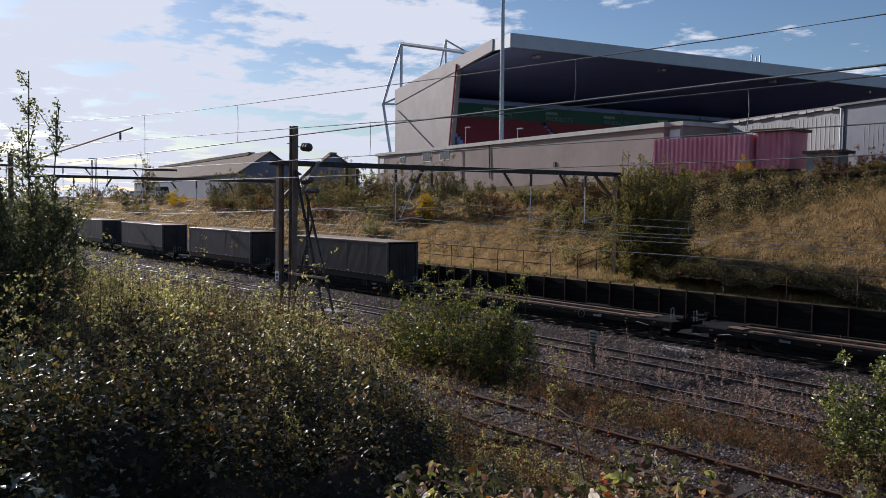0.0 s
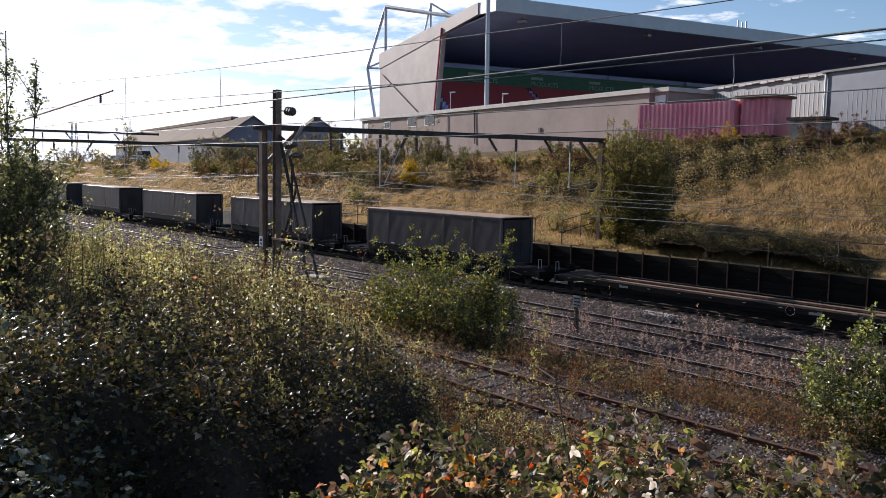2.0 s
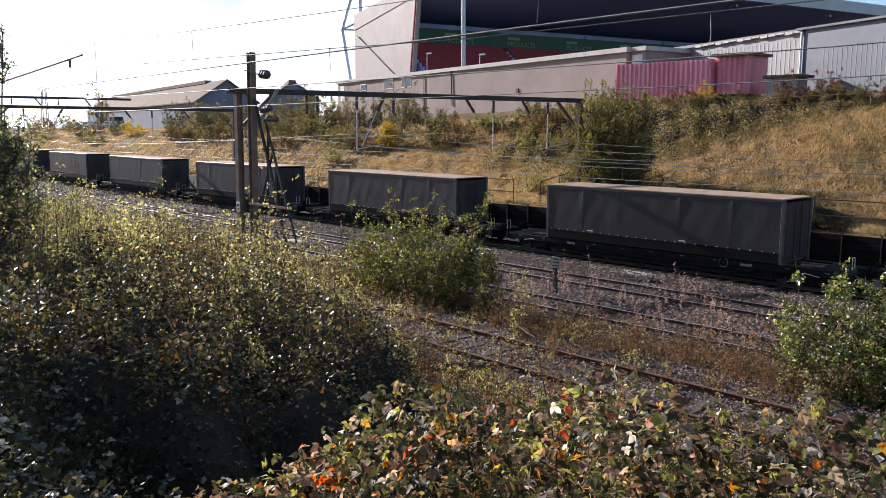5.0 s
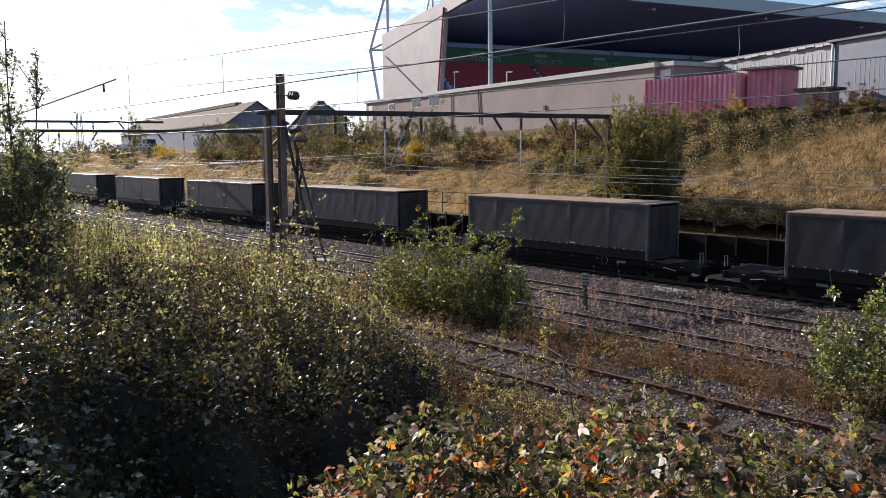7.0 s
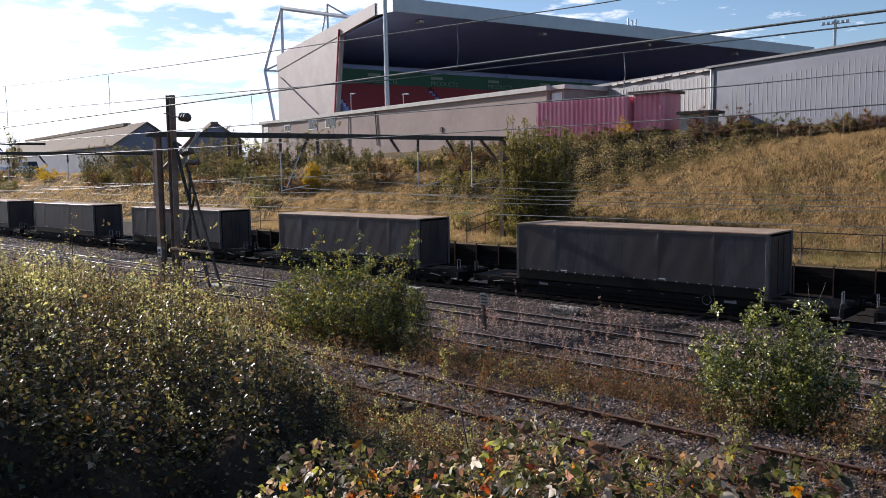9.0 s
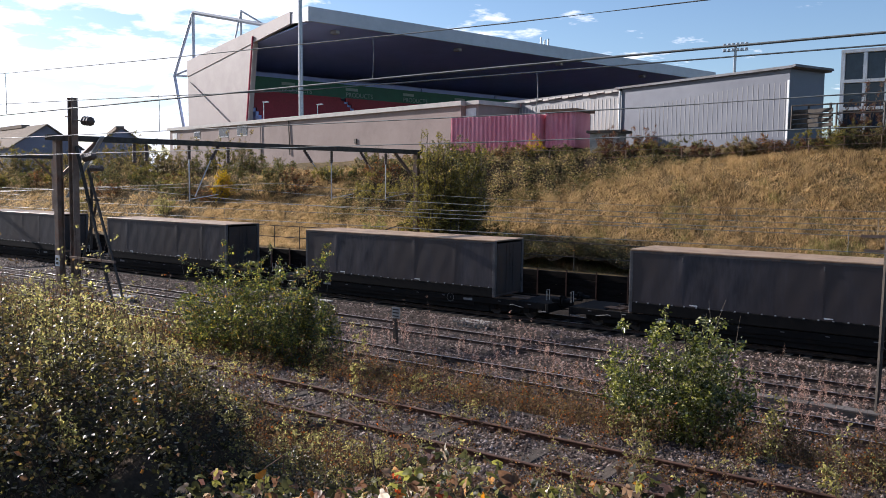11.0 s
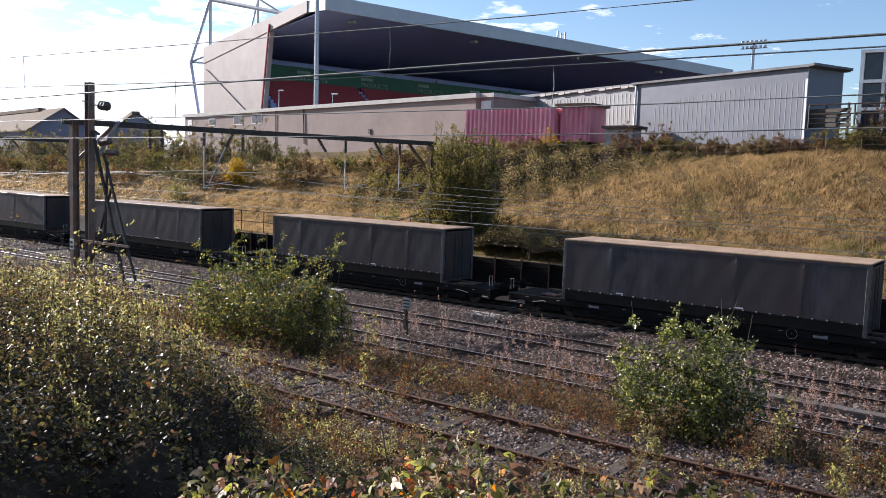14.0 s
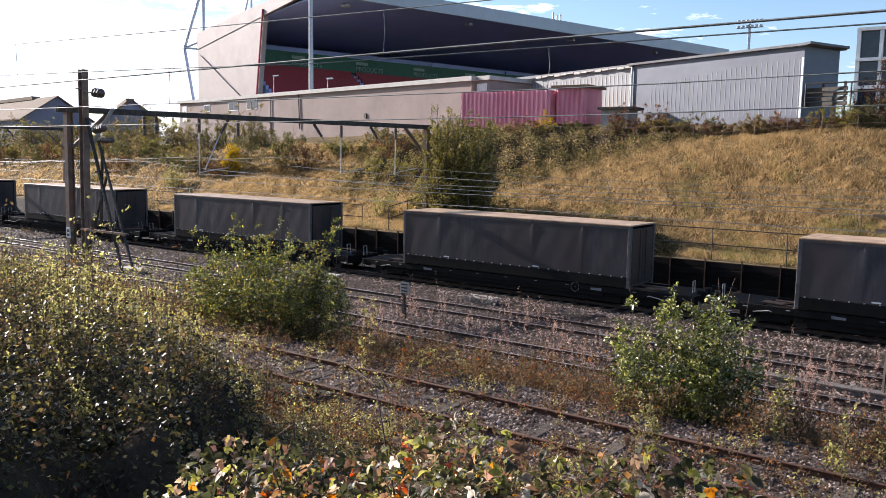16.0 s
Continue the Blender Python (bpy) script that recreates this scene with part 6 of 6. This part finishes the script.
thicket("bank_brambles", -47, -13, 45, 56.5, lambda x, y: upper(x, y) * (lump(x, y, 0.6, 9.0) > 0.62), 30000, 0.11, L_DARK, "olive brambles spreading down the bank", 60, 9, clump=0.3)


bush("birch_tree", -155, 60.0, 7.5, 2.2, 2.0, 2600, 0.2, L_OLIVE, "thin yellowing birch tree beside the warehouse", "tree", 40, 201, spires=10)
bush("dark_tree", -116, 55.0, 3.6, 1.6, 1.5, 2400, 0.16, L_DARK, "small dark tree on the bank top", "tree", 40, 202, low=0.0)
for i, (x, y, h) in enumerate(((-128, 54, 2.6), (-137, 55.5, 3.0), (-146, 56, 2.4), (-134, 51, 2.2), (-142, 52.5, 2.8), (-152, 55, 3.2), (-160, 57, 2.8), (-170, 59, 3.2), (-181, 60, 3.0), (-165, 54, 2.4), (-178, 56, 2.6), (-192, 62, 3.4), (-205, 64, 3.4))):
    bush("bank_shrub", x, y, h, 2.4, 1.6, 2200, 0.16, L_YELLOW if i == 0 else (L_OLIVE, L_DARK, L_TURNING)[i % 3], "yellowing scrub on the far bank", "shrub", 30, 205 + i, group="bank scrub", low=0.0)

# weeds between the tracks
def weeds(n, x0, x1, y0, y1, h, mat, name, label, seed, leaf=0.045, per=26, keep=None, spread=0.10, base=None, patch=9, reach=0.28):
    """Leafy stalks that grow in patches of about patch plants, reach metres across."""
    r = np.random.default_rng(seed)
    x, y = (np.repeat(r.uniform(u, v, n // patch + 1), patch)[:n] + r.normal(0, reach, n) for u, v in ((x0, x1), (y0, y1)))
    if keep is not None:
        k = keep(x, y)
        x, y = x[k], y[k]
    n = len(x)
    z0 = ground(x, y) + (0 if base is None else base(x, y) * 0.8)
    a = np.stack([x, y, z0 - 0.02], 1)
    hh = h * r.uniform(0.3, 1.35, n) * (0.6 + 0.8 * np.clip(lump(x, y, 1.9, 3.3), 0, 1))
    b = a + np.stack([r.normal(0, 0.13, n) * hh, r.normal(0, 0.13, n) * hh, hh], 1)
    # leaves sit in small whorls along each stalk
    nod = max(2, per // 6)
    s_ = np.repeat(np.arange(n), nod)
    fn = r.uniform(0.2, 1.0, len(s_)) ** 0.7
    c = a[s_] + (b[s_] - a[s_]) * fn[:, None] + r.normal(0, 1, (len(s_), 3)) * (spread * hh[s_] * (1.2 - 0.8 * fn))[:, None]
    q = np.repeat(np.arange(len(s_)), 6)
    p = c[q] + r.normal(0, leaf * 0.75, (len(q), 3)) * np.array([1, 1, 0.7])
    th = thing(name, label, "weeds", kind="stuff")
    quadmesh("stalk", *sticks(a, b, 0.0035), M_CANE, th)
    quadmesh("foliage", *leaves(p, leaf, 0.1, 0.2, 0.6, r), mat, th)
    return th


weeds(2600, -34, 5, 14.2, 21.0, 0.6, L_DULL, "dull_weeds", "dull brown weeds beside the siding", 83, 0.06, 24, keep=lambda x, y: lump(x, y, 1.1, 2.0) > 0.4)
weeds(4600, -34, 5, 14.2, 21.0, 0.7, L_BROWN, "brown_weeds", "dead brown and russet weeds beside the siding", 61, 0.058, per=24, keep=lambda x, y: lump(x, y, 1.3, 7.0) + 0.35 * lump(x, y, 4.0, 1.0) > 0.6)
weeds(700, -30, 5, 13.4, 20.5, 0.55, L_WEED, "green_weeds", "yellow-green weeds among the dead ones", 67, 0.05, 26)
weeds(640, -24, 3, 19.6, 26.9, 1.05, L_SEED, "seeding_weeds", "pinkish-brown seeding weeds between the rails", 62, 0.031, 84, spread=0.009, patch=4, reach=0.5)
weeds(620, -28, 6, 9.2, 14.6, 0.4, L_WEED, "green_weeds", "yellow-green weeds growing through the siding", 63, keep=lambda x, y: (np.abs(y - 11.72) > 0.15) & (np.abs(y - 13.22) > 0.15))
weeds(4200, -28, 6, 9.0, 14.8, 0.36, L_BROWN, "brown_weeds", "dead brown weeds growing through the siding", 68, per=26, patch=14, reach=0.35)
weeds(900, -46, -20, 12.5, 20.6, 0.95, L_TURNING, "turning_weeds", "tangled yellowing weeds round the mast foot", 64, 0.055, 46)
weeds(4200, -46, -13, 6.2, 12.4, 1.3, L_WEED, "tall_weeds", "tall yellow-green weeds above the brambles", 65, 0.05, 48, keep=lambda x, y: y < 11.2 + np.clip(-18 - x, 0, 3))
weeds(6600, -40, -4.8, 0.5, 11.0, 0.85, L_WEED, "tall_weeds", "yellow-green weeds rising from the brambles", 66, 0.035, 54, base=mound, keep=lambda x, y: (mound(x, y) > 0.3) & ((mound(x + 0.9, y) > 0.3) | (x < -7)) & (y > 0.8) & (lump(x, y, 1.7, 6.0) > 0.35) & (y < 6.0 + 0.42 * np.clip(-7 - x, 0, 40)))
weeds(2200, -40, -5, 1.0, 10.0, 0.8, L_DULL, "dull_weeds", "dull brown weeds and dead stems in the brambles", 82, 0.036, 30, base=mound, keep=lambda x, y: (mound(x, y) > 0.25) & (y < 6.0 + 0.42 * np.clip(-7 - x, 0, 40)))
weeds(2600, -42, -6, 4.5, 11.6, 1.1, L_DULL, "dull_weeds", "dull brown weeds crowding between the green ones", 81, 0.042, 30, keep=lambda x, y: (y < 6.0 + 0.42 * np.clip(-7 - x, 0, 40)))
weeds(1300, -42, -7, 5.0, 11.6, 1.15, L_BROWN, "dead_weeds", "tall dead brown weeds among the green", 71, 0.045, 30, keep=lambda x, y: (y < 6.0 + 0.42 * np.clip(-7 - x, 0, 40)))
weeds(420, -14, -2, 5.0, 10.8, 0.75, L_WEED, "scattered_weeds", "scattered leggy weeds above the siding", 72, 0.038, 36)
weeds(1300, -14, 0, 4.8, 10.8, 0.5, L_BROWN, "dead_weeds", "scattered dead weeds above the siding", 73, 0.034, 30)
weeds(700, -5.6, -0.5, 3.4, 7.5, 0.5, L_DULL, "dull_weeds", "dull weeds on the slope below the brambles", 84, 0.045, 40)
weeds(220, -5.2, -1.0, 3.4, 7.0, 0.55, L_WEED, "green_weeds", "yellow-green weeds on the slope below the brambles", 85, 0.045, 40)
thicket("slope_brambles", -9.0, 0.2, 3.2, 9.8, lambda x, y: 0.34 * (0.3 + 0.9 * np.clip(lump(x, y, 2.0, 5.0), 0, 1)) * np.clip((9.8 - y) / 2.5, 0, 1), 60000, 0.042, L_BRAMBLE, "low brambles on the slope down to the siding", 90, 29, clump=0.12)
weeds(60, -5, 2, 2.6, 5.2, 0.75, L_WEED, "near_weeds", "leggy yellow-green weeds close by", 69, 0.05, 24)
for i, (x, y, h) in enumerate(((-12.2, 13.9, 1.4), (-3.6, 14.8, 1.1), (-19.6, 12.9, 1.1), (-5.2, 12.9, 0.9), (-2.3, 13.3, 1.1), (-1.2, 14.2, 1.6), (-14.6, 10.6, 1.2))):
    bush("tall_weed", x, y, h, 0.2, 0.2, 300, 0.07, L_WEED, "leggy yellow-green weed beside the siding", "weed", 5, 190 + i, group="tall weeds", spires=3)

# ---- small things along the line ----
sg = thing("line_marker", "short post with a small black and white plate", "sign")
SGX, SGY = -20.5, 25.4
part("post", box(B(), (SGX, SGY, 0.5), (0.16, 0.16, 1.5), bev=0.015), M_DARKSTEEL, sg)
part("plate", box(B(), (SGX + 0.1, SGY - 0.1, 1.05), (0.4, 0.03, 0.44), bev=0.005), M_CONC, sg, "small pale plate")
for k in range(3):
    part("lettering_bar", box(B(), (SGX + 0.1, SGY - 0.12, 0.92 + k * 0.13), (0.3, 0.012, 0.05)), M_DARKSTEEL, sg, "dark bar of unreadable lettering")
for x, y, w in ((-39.0, 25.5, 1.6), (-20.3, 30.6, 1.7), (-30.0, 30.9, 1.3)):
    cb = thing("trough_cover", "flat concrete cover slab lying beside the rails", "concrete slab", "cover slabs")
    part("slab", box(B(), (x, y, 0.0), (w, 0.7, 0.09), rz=rs.uniform(-6, 6), bev=0.012), M_CONC, cb)
    part("base", box(B(), (x, y, -0.16), (w * 0.8, 0.5, 0.24)), M_CONC, cb)

cp = thing("catch_pit", "dark concrete pit lid lying beside the siding", "concrete slab")
part("lid", box(B(), (-11.5, 11.0, 1.62), (1.25, 0.85, 0.07), rz=10, bev=0.01), M_SLEEPER, cp)
part("side", box(B(), (-11.3, 11.02, 1.48), (0.9, 0.7, 0.24), rz=10), M_DARKSTEEL, cp)
kb = solid("kerb_beam", box(B(), (-10.4, 10.15, 1.5), (1.7, 0.16, 0.14), rz=1, bev=0.015), M_CONC, "short concrete beam lying in the weeds", "concrete beam")

motions()
